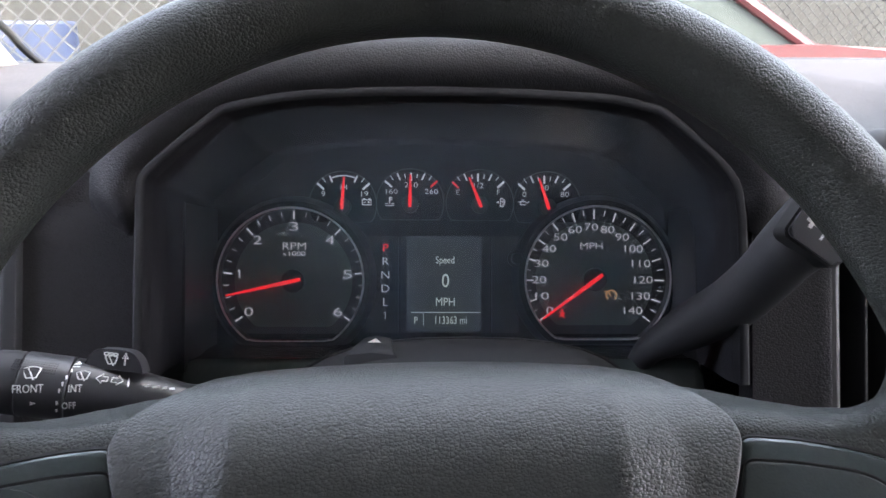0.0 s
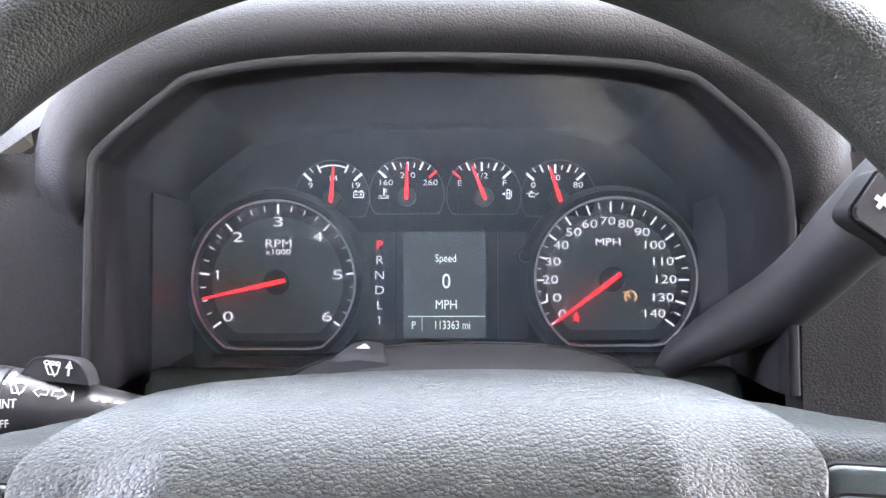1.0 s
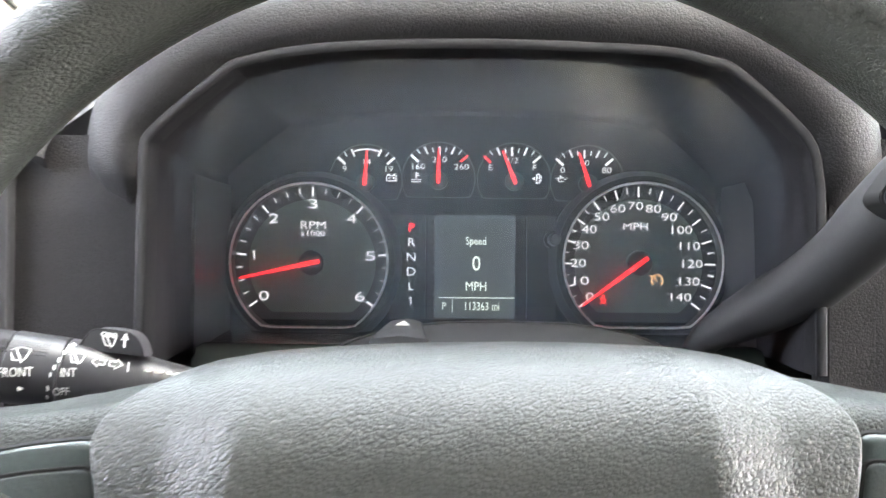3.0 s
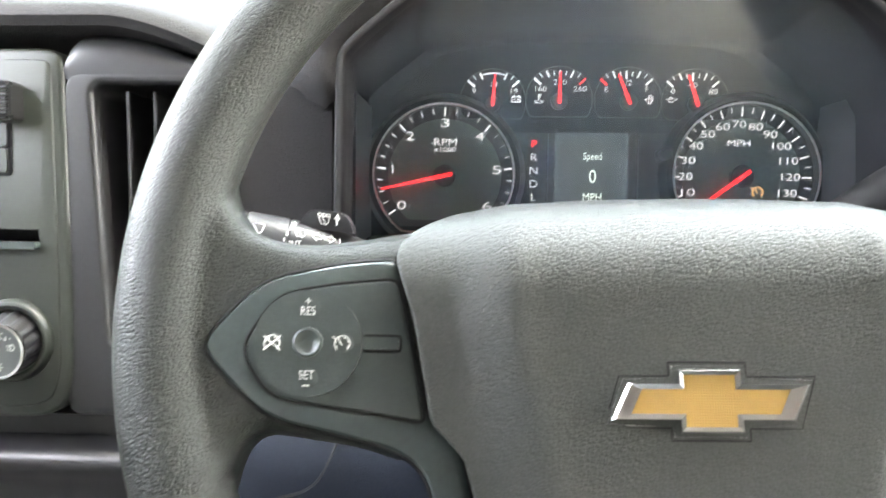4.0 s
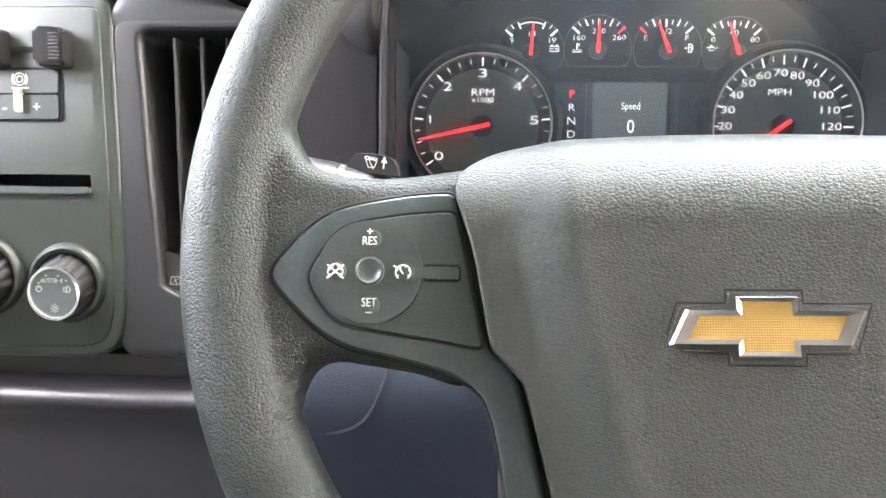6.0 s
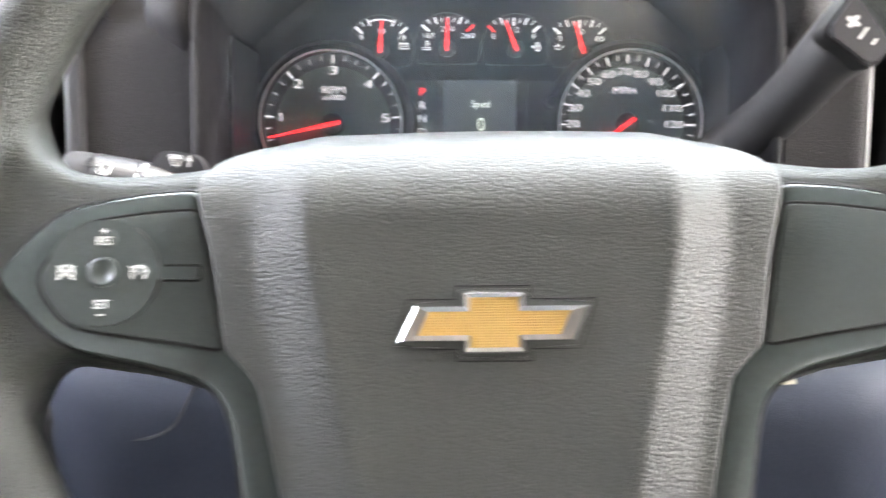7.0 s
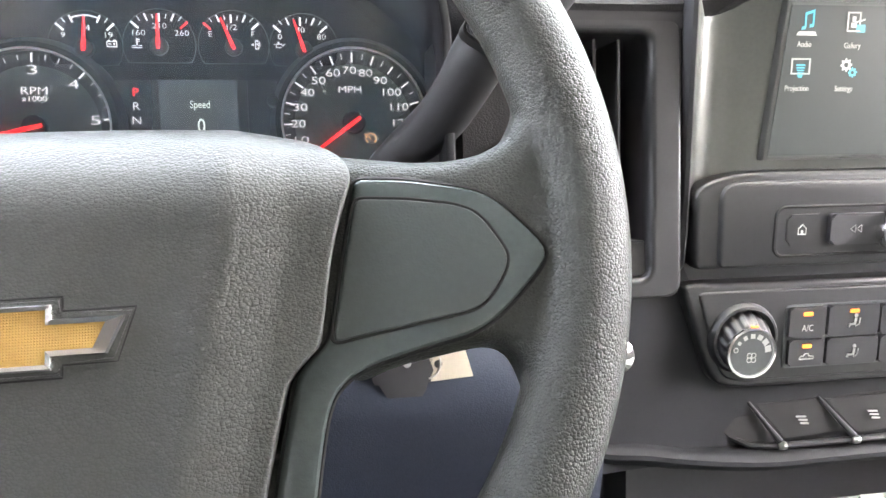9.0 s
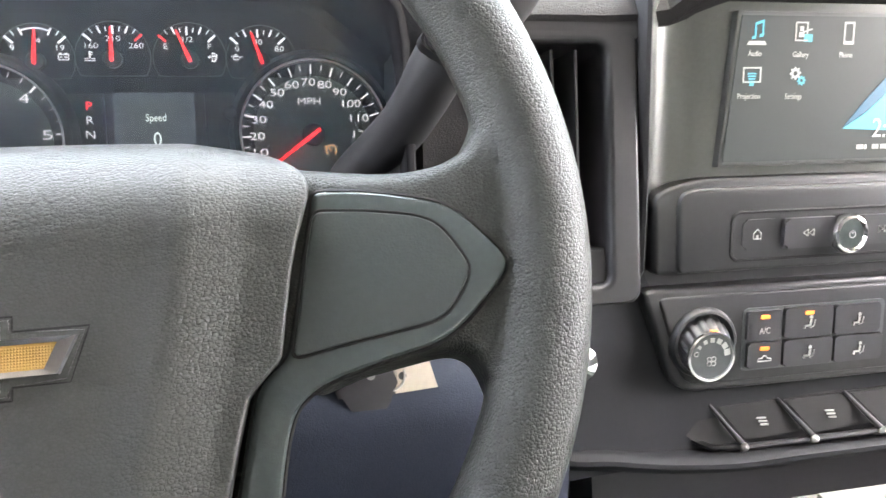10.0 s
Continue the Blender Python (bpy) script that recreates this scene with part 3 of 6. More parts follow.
def round_dial(cluster, name, cx, cz, label):
    dial = part(name, prism(bmesh.new(), [(x, max(z, -0.0592)) for x, z in [clock_pt(cx, cz - 0.002, 0.0545, 360 * k / 96) for k in range(96)]], FACE, FACE + 0.01), GLOSS, cluster, label)
    field = [clock_pt(cx, cz, 0.0425, 360 * k / 90) for k in range(90)]
    part("dial_field", prism(bmesh.new(), [(x, max(z, cz - 0.033)) for x, z in field], FACE - 0.0004, FACE + 0.001, 0.0003), DIAL, dial)
    # a chrome cup that stands proud of the face, cut flat below
    def cup(r, low):
        pts = [clock_pt(cx + (-0.0003 if cx < 0 else 0.0006), cz + 0.0008, r, -180 + 360 * k / 120) for k in range(120)]
        cut = [p for p in pts if p[1] > cz - low]
        x0, x1 = cut[0][0], cut[-1][0]
        return [(x0 + 0.010 - 0.010 * k / 4, cz - low - 0.0002 + 0.0013 * (k / 4) ** 2) for k in range(4)] + cut + [(x1 - 0.010 * k / 4, cz - low - 0.0002 + 0.0013 * (1 - k / 4) ** 2) for k in range(1, 5)]
    front, fat, mouth, foot = cup(0.0517, 0.0418), cup(0.0529, 0.0429), cup(0.0510, 0.0412), cup(0.0564, 0.0456)
    bm = bmesh.new()
    loft(bm, [[(x, d, z) for x, z in o] for o, d in ((mouth, FACE - 0.0108), (cup(0.0512, 0.0414), FACE - 0.0118), (front, FACE - 0.0124), (cup(0.0521, 0.0422), FACE - 0.0122), (cup(0.0525, 0.0426), FACE - 0.0114), (cup(0.0526, 0.0427), FACE - 0.0060))])
    part("chrome_ring", bm, DIAL_RING, dial)
    bm = bmesh.new()
    loft(bm, [[(x, d, z) for x, z in o] for o, d in ((mouth, FACE - 0.0112), (cup(0.0508, 0.0410), FACE - 0.0060), (cup(0.0516, 0.0418), FACE + 0.0006))])
    part("dial_bezel", bm, DARK, dial)
    bm = bmesh.new()
    loft(bm, [[(x, d, z) for x, z in o] for o, d in ((cup(0.0524, 0.0425), FACE - 0.0108), (fat, FACE - 0.0114), (cup(0.0546, 0.0441), FACE - 0.0108), (foot, FACE - 0.0094), (cup(0.0572, 0.0464), FACE - 0.0060), (cup(0.0604, 0.0492), FACE - 0.0018), (cup(0.0610, 0.0498), FACE + 0.0040))])
    part("dial_apron", bm, DARK, dial)
    bm = bmesh.new()
    lathe(bm, [(0.0084, 0), (0.0084, 0.005), (0.0076, 0.006)], facing(cx, FACE, cz), 40)
    part("hub", bm, GLOSS, dial)
    return dial


def battery_icon(x, z, y, s):
    bm = bmesh.new()
    for q in ((-1, -0.6, 1, -0.45), (-1, 0.45, 1, 0.6), (-1, -0.6, -0.85, 0.6), (0.85, -0.6, 1, 0.6), (-0.75, 0.6, -0.35, 0.85), (0.35, 0.6, 0.75, 0.85), (-0.65, -0.05, -0.2, 0.1), (0.2, -0.05, 0.65, 0.1), (0.35, -0.22, 0.5, 0.25)):
        prism(bm, rounded(x + q[0] * s, z + q[1] * s, x + q[2] * s, z + q[3] * s, 0.00002, 1), y, y + 0.0003)
    return bm


def boxes_icon(x, z, y, s, rects):
    bm = bmesh.new()
    for q in rects:
        prism(bm, [(x + q[0] * s, z + q[1] * s), (x + q[2] * s, z + q[1] * s), (x + q[2] * s, z + q[3] * s), (x + q[0] * s, z + q[3] * s)], y, y + 0.0003)
    return bm


def instrument_cluster():
    cl = thing("instrument_cluster", "backlit instrument cluster with two dials and red needles", "gauges")
    bm = bmesh.new()
    box(bm, -0.185, FACE + 0.004, -0.085, 0.185, FACE + 0.03, 0.095)
    part("face_plate", bm, TUNNEL, cl)
    P = FACE - 0.0007
    # tachometer
    cx, cz = -0.1077, -0.0213
    d = round_dial(cl, "tachometer", cx, cz, "tachometer with needle near 600 rpm")
    marks = []
    for k in range(25):
        deg = -125 + 250 * k / 24
        marks.append((deg, 0.0448, 0.0508, 0.0010) if k % 4 == 0 else (deg, 0.0468, 0.0504, 0.0005))
    part("scale", ticks(cx, cz, marks, P), WHITE_LIT, d)
    for k in range(7):
        x, z = clock_pt(cx, cz, 0.0392, -125 + 250 * k / 6)
        word("numeral", str(k), 0.0064, facing(x, P, z), WHITE_LIT, d, span=0.0062)
    word("legend", "RPM", 0.0054, facing(cx + 0.0005, P, cz + 0.0250), WHITE_LIT, d, span=0.0166)
    word("legend", "x1000", 0.0036, facing(cx + 0.0002, P, cz + 0.0196), WHITE_LIT, d, span=0.0162)
    part("needle", needle(cx, cz, 0.0484, -102.4, 0.006, 0.0030, FACE - 0.008), RED_LIT, d)
    # speedometer
    cx, cz = 0.1098, -0.0198
    d = round_dial(cl, "speedometer", cx, cz, "speedometer with needle at zero")
    marks = []
    for k in range(29):
        deg = -127 + 254 * k / 28
        marks.append((deg, 0.0440, 0.0506, 0.0009) if k % 2 == 0 else (deg, 0.0464, 0.0504, 0.0005))
    part("scale", ticks(cx, cz, marks, P), WHITE_LIT, d)
    for k in range(15):
        deg = -127 + 254 * k / 14
        x, z = clock_pt(cx - 0.0020, cz, 0.0378, deg)
        word("numeral", str(10 * k), 0.0054, facing(x, P, z), WHITE_LIT, d, span=(0.0050, 0.0097, 0.0131)[len(str(10 * k)) - 1])
    word("legend", "MPH", 0.0050, facing(cx - 0.0020, P, cz + 0.0240), WHITE_LIT, d, span=0.0160)
    part("needle", needle(cx, cz, 0.0480, -126.5, 0.006, 0.0030, FACE - 0.008), RED_LIT, d)
    bm = bmesh.new()
    lathe(bm, [(0.0009, 0), (0.0009, 0.0003)], facing(0.0866, P, -0.0420), 12)
    for q in ((-0.0012, -0.0465, 0.0012, -0.0432),):
        prism(bm, [(0.0866 + q[0], q[1]), (0.0866 + q[2], q[1]), (0.0866 + q[2] * 0.7, q[3]), (0.0866 + q[0] * 0.7, q[3])], P, P + 0.0003)
    sweep(bm, [(0.0845, P, -0.0432), (0.0866, P, -0.0460), (0.0888, P, -0.0475)], 0.00035, 4)
    sweep(bm, [(0.0842, P, -0.0470), (0.0890, P, -0.0440)], 0.00030, 4)
    part("belt_warning", bm, RED_ICON, d, "red seat-belt warning sign")
    part("cruise_sign", cruise_icon(facing(0.1222, P, -0.0313), 0.0038, False), AMBER, d, "amber cruise sign")
    # four small gauges
    small = [("voltmeter", -0.0724, 0.0325, 4, ("9", "14", "19")), ("temperature_gauge", -0.0236, 0.0343, 1, ("160", "210", "260")),
             ("fuel_gauge", 0.0269, 0.0339, -22.0, ("E", "1/2", "F")), ("oil_gauge", 0.0758, 0.0325, -18.0, ("0", "40", "80"))]
    for name, cx, cz, deg, words in small:
        mx = cx + {"voltmeter": 0.0004, "temperature_gauge": 0.0006, "fuel_gauge": -0.0014, "oil_gauge": -0.0021}[name]
        shape = [(x, max(z, cz - 0.0110)) for x, z in [clock_pt(cx, cz + 0.0015, 0.0243, 360 * k / 60) for k in range(60)]]
        g = part(name, prism(bmesh.new(), shape, FACE - 0.0002, FACE + 0.006, 0.0008), TUNNEL, cl, "small %s with red needle" % name.replace("_", " "))
        bm = bmesh.new()
        sweep(bm, [(x, FACE + 0.0002, z) for x, z in shape], 0.0005, 5, closed=True)
        part("gauge_edge", bm, GLOSS, g)
        marks, red = [], []
        for k in range(9):
            t = -48 + 12 * k
            if name == "voltmeter" and k in (3, 4, 5):
                continue
            m = (t, 0.0188, 0.0256, 0.0014) if k in (0, 8) else (t, 0.0172, 0.0230, 0.0012) if k == 4 else (t, 0.0194, 0.0248, 0.0011) if k in (2, 6) else (t, 0.0220, 0.0256, 0.0006) if k in (1, 7) else (t, 0.0196, 0.0228, 0.0006)
            (red if (name == "temperature_gauge" and k == 8) or (name == "fuel_gauge" and k == 0) else marks).append(m)
        bm = ticks(mx, cz, marks, P)
        if name == "voltmeter":
            sweep(bm, [(x, P, z) for x, z in [clock_pt(mx, cz, 0.0226, -22 + 44 * k / 12) for k in range(13)]], 0.0005, 4)
        part("scale", bm, WHITE_LIT, g)
        if red:
            part("red_mark", ticks(mx, cz, red, P), RED_ICON, g)
        for k, w in enumerate(words):
            x, z = (mx - 0.0145, mx, mx + 0.0148)[k], cz + (0.0092, 0.0140, 0.0092)[k]
            word("numeral", w, 0.0038, facing(x, P, z), WHITE_LIT, g, 1.25)
        bm = bmesh.new()
        lathe(bm, [(0.0062, 0), (0.0062, 0.004), (0.0056, 0.0046)], facing(cx, FACE, cz), 32)
        part("hub", bm, DARK, g)
        part("needle", needle(cx, cz, 0.0215, deg, 0.0022, 0.0026, FACE - 0.007), RED_LIT, g)
    part("battery_sign", battery_icon(-0.0551, 0.0358, P, 0.0034), WHITE_LIT, cl)
    part("coolant_sign", boxes_icon(-0.0385, 0.0365, P, 0.0034, ((-0.12, -0.4, 0.12, 1.0), (0.12, 0.7, 0.6, 0.85), (0.12, 0.3, 0.6, 0.45), (-1, -0.55, -0.3, -0.4), (0.3, -0.55, 1, -0.4), (-1, -0.95, 1, -0.8))), WHITE_LIT, cl)
    part("fuel_sign", boxes_icon(0.0420, 0.0360, P, 0.0032, ((-0.2, -1, 0.7, -0.8), (-0.1, -0.8, 0.05, 0.9), (0.5, -0.8, 0.62, 0.9), (-0.1, 0.75, 0.62, 0.95), (-0.1, 0.1, 0.62, 0.25), (0.8, -0.6, 0.95, 0.7), (-0.95, -0.12, -0.4, 0.12), (-0.7, -0.25, -0.4, 0.25))), WHITE_LIT, cl)
    part("oil_sign", boxes_icon(0.0584, 0.0358, P, 0.0036, ((-0.6, -0.5, 0.5, -0.36), (-0.6, 0.15, 0.5, 0.3), (-0.6, -0.5, -0.46, 0.3), (0.5, -0.1, 0.95, 0.05), (0.95, 0.1, 1.2, 0.25), (-0.2, 0.3, -0.06, 0.55), (-0.35, 0.5, 0.1, 0.62), (-1.1, 0.1, -0.6, 0.22))), WHITE_LIT, cl)
    # gear letters, display, blank strip
    for x0, x1 in ((-0.0556, -0.0318), (-0.0308, 0.0347), (0.0357, 0.0552)):
        part("strip", prism(bmesh.new(), rounded(x0, -0.0585, x1, 0.0114, 0.0006, 2), FACE - 0.0002, FACE + 0.006, 0.0004), DARK, cl)
    for k, c in enumerate("PRNDL1"):
        word("gear_letter", c, 0.0056, facing(-0.0414, P, 0.0026 - 0.00982 * k), RED_ICON if k == 0 else WHITE_LIT, cl, 1.15, label="glowing red letter" if k == 0 else "")
    lcd = part("display", prism(bmesh.new(), rounded(-0.0258, -0.0575, 0.0277, 0.0114, 0.0003, 1), FACE - 0.0006, FACE + 0.003), LCD, cl, "dim blue-grey trip display")
    Q = FACE - 0.0011
    word("display_text", "Speed", 0.0052, facing(0.0018, Q, -0.0061), LCD_TEXT, lcd, 0.78)
    word("display_text", "0", 0.0098, facing(0.0021, Q, -0.0213), LCD_TEXT, lcd, 0.85)
    word("display_text", "MPH", 0.0060, facing(0.0020, Q, -0.0364), LCD_TEXT, lcd, 0.85)
    word("display_text", "P", 0.0050, facing(-0.0193, Q, -0.0496), LCD_TEXT, lcd, 0.8)
    word("display_text", "113363 mi", 0.0055, facing(0.0058, Q, -0.0496), LCD_TEXT, lcd, 0.72)
    bm = bmesh.new()
    prism(bm, [(-0.0229, -0.0440), (0.0274, -0.0440), (0.0274, -0.0435), (-0.0229, -0.0435)], Q, Q + 0.0003)
    prism(bm, [(-0.0139, -0.0535), (-0.0136, -0.0535), (-0.0136, -0.0445), (-0.0139, -0.0445)], Q, Q + 0.0003)
    part("display_rule", bm, LCD_TEXT, lcd)
    bm = bmesh.new()
    lathe(bm, [(0.0062, 0), (0.0062, 0.003), (0.0042, 0.004), (0.0040, 0.014), (0.0034, 0.0150)], facing(0.0530, FACE, -0.0048), 28)
    part("reset_knob", bm, DARK, cl, "black trip reset knob")

    bm = bmesh.new()
    loft(bm, [[(x, y + 0.004 * (x / 0.17) ** 2, z) for x in [-0.165 + 0.330 * k / 24 for k in range(25)]] for y, z in ((0.432, -0.0662), (0.414, 0.008), (0.396, 0.0790))], closed=False)
    lens = part("clear_lens", bm, LENS, cl, "clear plastic lens over the dials with a pale glare veil", sharp=0)
    lens.visible_shadow = False


instrument_cluster()


# ---- dashboard ----
BEZEL = [(-0.1545, -0.070), (-0.1540, 0.000), (-0.1535, 0.0285), (-0.1500, 0.0385), (-0.1198, 0.0640), (-0.1088, 0.0700), (-0.0706, 0.0762), (-0.0014, 0.0782), (0.0779, 0.0752), (0.1026, 0.0706), (0.1150, 0.0656),
         (0.1443, 0.0382), (0.1500, 0.0208), (0.1510, 0.000), (0.1515, -0.070)]


def grow(points, d, cx=0.0, cz=-0.02):
    """The open outline moved outwards by d."""
    out = []
    for i, (x, z) in enumerate(points):
        a, b = points[max(i - 1, 0)], points[min(i + 1, len(points) - 1)]
        t = Vector((b[0] - a[0], b[1] - a[1])).normalized()
        out.append((x - t.y * d, z + t.x * d))
    return out


def arch(points, y):
    return [(x, y, z) for x, z in points]


def dash_top(y):
    """The height of the dash pad's top at depth y; it is level."""
    return 0.064 + (y - 0.40) * 0.325


def dashboard():
    dash = thing("dashboard", "charcoal moulded pickup dashboard with hooded instrument opening", "dashboard")
    b = curve(BEZEL, 4, closed=False)
    n = len(b)
    # the tunnel from the bezel to the cluster's face
    bm = bmesh.new()
    loft(bm, [arch(b, 0.380), arch(b, 0.400)] + [arch([(x * w, z * (1 + (w - 1) * 0.43) + 0.001) for x, z in b], y) for w, y in ((1.03, 0.43), (1.075, 0.475), (1.10, 0.502), (1.108, 0.518), (1.10, 0.530), (1.075, 0.538), (1.03, 0.5410), (0.97, 0.5422))], closed=False)
    part("cluster_tunnel", bm, TUNNEL, dash)
    bm = bmesh.new()
    loft(bm, [[(x * w, y, z - 0.006 * (abs(x) > 0.1485) - 0.0015 * (abs(x) > 0.146)) for x in (-0.1500, -0.1490, -0.1475, -0.144, -0.05, 0.05, 0.144, 0.1475, 0.1490, 0.1500)] for y, z, w in ((0.394, -0.1500, 1), (0.387, -0.1120, 1), (0.388, -0.0985, 1), (0.400, -0.0965, 1), (0.4235, -0.0950, 1), (0.4260, -0.0800, 1), (0.4272, -0.0690, 1), (0.4280, -0.0655, 1), (0.4295, -0.0637, 1), (0.4320, -0.0630, 1), (0.4400, -0.0636, 1), (0.470, -0.0664, 1.05), (FACE + 0.006, -0.0668, 1.14))], closed=False)
    part("cluster_shelf", bm, SATIN, dash, "rounded ledge under the dials")
    # satin lip round the opening
    bm = bmesh.new()
    secs = [arch(b, 0.392), arch(b, 0.3815), arch(grow(b, 0.0008), 0.3803), arch(grow(b, 0.0022), 0.3797), arch(grow(b, 0.0042), 0.3800), arch(grow(b, 0.0054), 0.3812), arch(grow(b, 0.0054), 0.395)]
    loft(bm, secs, closed=False)
    part("bezel_lip", bm, LIP, dash, "dark grey lip round the instruments")
    # the hood over the instruments
    def hood(y, wide, up, base):
        """An arch of the given half width, crown height and end height."""
        pts = []
        for k in range(61):
            t = k / 60 * math.pi
            c, s = math.cos(t), math.sin(t)
            z = base + (up - base) * abs(s) ** 0.72
            melt = max(0, 1 - (z - base) / 0.020) ** 2
            pts.append((-wide * math.copysign(abs(c) ** 0.62, c), y + max(0, 0.394 - y) * melt, z))
        return pts
    g = grow(b, 0.0052)
    first = [p for p in g if p[1] > 0.003]
    first = [(x, z) for x, z in curve(first, 1, closed=False)]
    length = [0]
    for p, q in zip(first, first[1:]):
        length.append(length[-1] + math.dist(p, q))
    even = [(float(np.interp(length[-1] * k / 60, length, [p[0] for p in first])), 0.3803, float(np.interp(length[-1] * k / 60, length, [p[1] for p in first]))) for k in range(61)]
    bm = bmesh.new()
    loft(bm, [[(x, 0.40, z) for x, y, z in even], even, hood(0.3790, 0.169, 0.0935, 0.006), hood(0.3815, 0.178, 0.104, 0.010), hood(0.389, 0.186, 0.1125, 0.014), hood(0.402, 0.194, 0.1190, 0.018), hood(0.420, 0.2015, 0.1232, 0.022),
              hood(0.440, 0.207, 0.1255, 0.026), hood(0.475, 0.214, 0.1285, 0.034), hood(0.53, 0.222, 0.1340, 0.05), hood(0.60, 0.235, 0.1400, 0.07), hood(0.74, 0.26, 0.1500, 0.12)], closed=False)
    part("hood", bm, VINYL, dash, "grained soft vinyl hood", sharp=0)
    # cheeks beside the instruments
    for s in (-1, 1):
        bm = bmesh.new()
        xs = [0.161, 0.163, 0.180, 0.200, 0.222] if s < 0 else [0.161, 0.163, 0.180, 0.196, 0.2015, 0.2035, 0.2045, 0.2046]
        ys = [0.405, 0.392, 0.391, 0.3905, 0.3885] if s < 0 else [0.405, 0.392, 0.391, 0.3890, 0.3878, 0.3885, 0.3905, 0.400]
        loft(bm, [[(s * x, y + 0.004 * (z > 0.02), z) for x, y in zip(xs, ys)] for z in (0.040, 0.03, 0.015, 0.0, -0.04, -0.08, -0.12, -0.17)], closed=False)
        part("cheek", bm, VINYL, dash)
    # level top pad with a rolled front edge, on both sides of the hood
    for x0, x1 in ((-0.62, -0.205), (0.205, 1.30)):
        bm = bmesh.new()
        prof = [(0.398, 0.030), (0.386, 0.032), (0.377, 0.038), (0.3735, 0.047), (0.377, 0.056), (0.387, 0.0625)] + [(y, dash_top(y)) for y in (0.41, 0.45, 0.55, 0.7, 1.04)]
        secs = []
        for k in range(61):
            x = x0 + (x1 - x0) * k / 60
            if x0 < 0:
                drop = 0.030 * max(0, (x + 0.285) / 0.08) ** 1.5
                lip = [(0.440, 0.0465), (0.398, 0.0475), (0.387, 0.0480), (0.3795, 0.0505), (0.3765, 0.0555), (0.379, 0.0615), (0.387, 0.0668)] + [(y, dash_top(y) + 0.007 * max(0, 1 - (y - 0.41) / 0.19)) for y in (0.41, 0.45, 0.55, 0.7, 1.04)]
                secs.append([(x, y + 0.3 * drop, z - drop * max(0, 1 - (y - 0.37) / 0.12)) for y, z in lip])
                continue
            near = max(0, min(1, (0.338 - abs(x)) / 0.02))
            secs.append([(x, y + 0.018 * near, z + 0.010 * max(0, min(1, (x - 0.29) / 0.06)) - 0.014 * near * max(0, 1 - (y - 0.37) / 0.08)) for y, z in prof])
        loft(bm, secs, closed=False)
        part("top_pad", bm, VINYL, dash, "grained dash top pad")
    # solid core behind the panels
    for q in ((-0.62, 0.405, -0.40, -0.296, 0.60, 0.03), (-0.296, 0.47, -0.40, -0.163, 0.60, 0.03), (0.163, 0.47, -0.40, 0.275, 0.60, 0.03), (0.275, 0.43, -0.40, 1.30, 0.60, 0.03), (-0.163, 0.43, -0.40, 0.163, 0.60, -0.086)):
        bm = bmesh.new()
        box(bm, *q)
        part("core", bm, DARK, dash)
    # below the instruments: the filler panel and the knee bolster
    bm = bmesh.new()
    prof = [(0.400, -0.0960), (0.389, -0.100), (0.392, -0.12), (0.392, -0.150)]
    loft(bm, [[(x, y, z) for y, z in prof] for x in (-0.222, -0.1, 0.0, 0.1, 0.222)], closed=False)
    part("filler_panel", bm, HARD, dash)
    bm = bmesh.new()
    prof = [(0.405, -0.148), (0.386, -0.150), (0.366, -0.158), (0.357, -0.170), (0.354, -0.186), (0.358, -0.215), (0.372, -0.27), (0.39, -0.36), (0.40, -0.45)]
    secs = []
    for k in range(25):
        x = -0.245 + 0.49 * k / 24
        e = max(0, (abs(x) - 0.19) / 0.055)
        secs.append([(x, y + 0.03 * e * e, z) for y, z in prof])
    loft(bm, secs, closed=False)
    part("knee_bolster", bm, NAVY, dash, "dark grained knee bolster")
    bm = bmesh.new()
    sweep(bm, curve([(-0.150, 0.3600, -0.1620), (-0.155, 0.3535, -0.1760), (-0.163, 0.3525, -0.190), (-0.178, 0.3555, -0.198), (-0.200, 0.3585, -0.200)], 5, closed=False), 0.0007, 5)
    part("seam", bm, DARK, dash)
    # lower left: panel under the switches, ledge and kick panel
    bm = bmesh.new()
    prof = [(0.400, -0.165), (0.388, -0.1665), (0.399, -0.170), (0.401, -0.1825), (0.3945, -0.1850), (0.3885, -0.1872), (0.3845, -0.1895), (0.3824, -0.1922), (0.3820, -0.1950), (0.3832, -0.1985), (0.3870, -0.204), (0.393, -0.214), (0.398, -0.24), (0.40, -0.45)]
    loft(bm, [[(x, y, z) for y, z in prof] for x in (-0.62, -0.45, -0.35, -0.28, -0.225)], closed=False)
    part("lower_panel", bm, DARK, dash, "hard plastic lower panel with a ledge")
    # right lower ledge under the switches
    bm = bmesh.new()
    path = curve([(0.215, 0.398, -0.190), (0.226, 0.396, -0.216), (0.245, 0.396, -0.2285), (0.275, 0.397, -0.2330), (0.31, 0.400, -0.2400), (0.36, 0.402, -0.2460), (0.42, 0.406, -0.2475), (0.56, 0.410, -0.2490), (0.75, 0.412, -0.250)], 6, closed=False)
    loft(bm, [[(x, y + dy, z + dz) for x, y, z in path] for dy, dz in ((0.016, 0.0040), (0.006, 0.0036), (0.0012, 0.0022), (-0.0012, -0.0006), (-0.0012, -0.0036), (0.0012, -0.0064), (0.008, -0.0095), (0.016, -0.0125), (0.03, -0.0145), (0.06, -0.0155))], closed=False)
    part("lower_ledge", bm, COLUMN, dash, "curved lower edge of the dash")
    bm = bmesh.new()
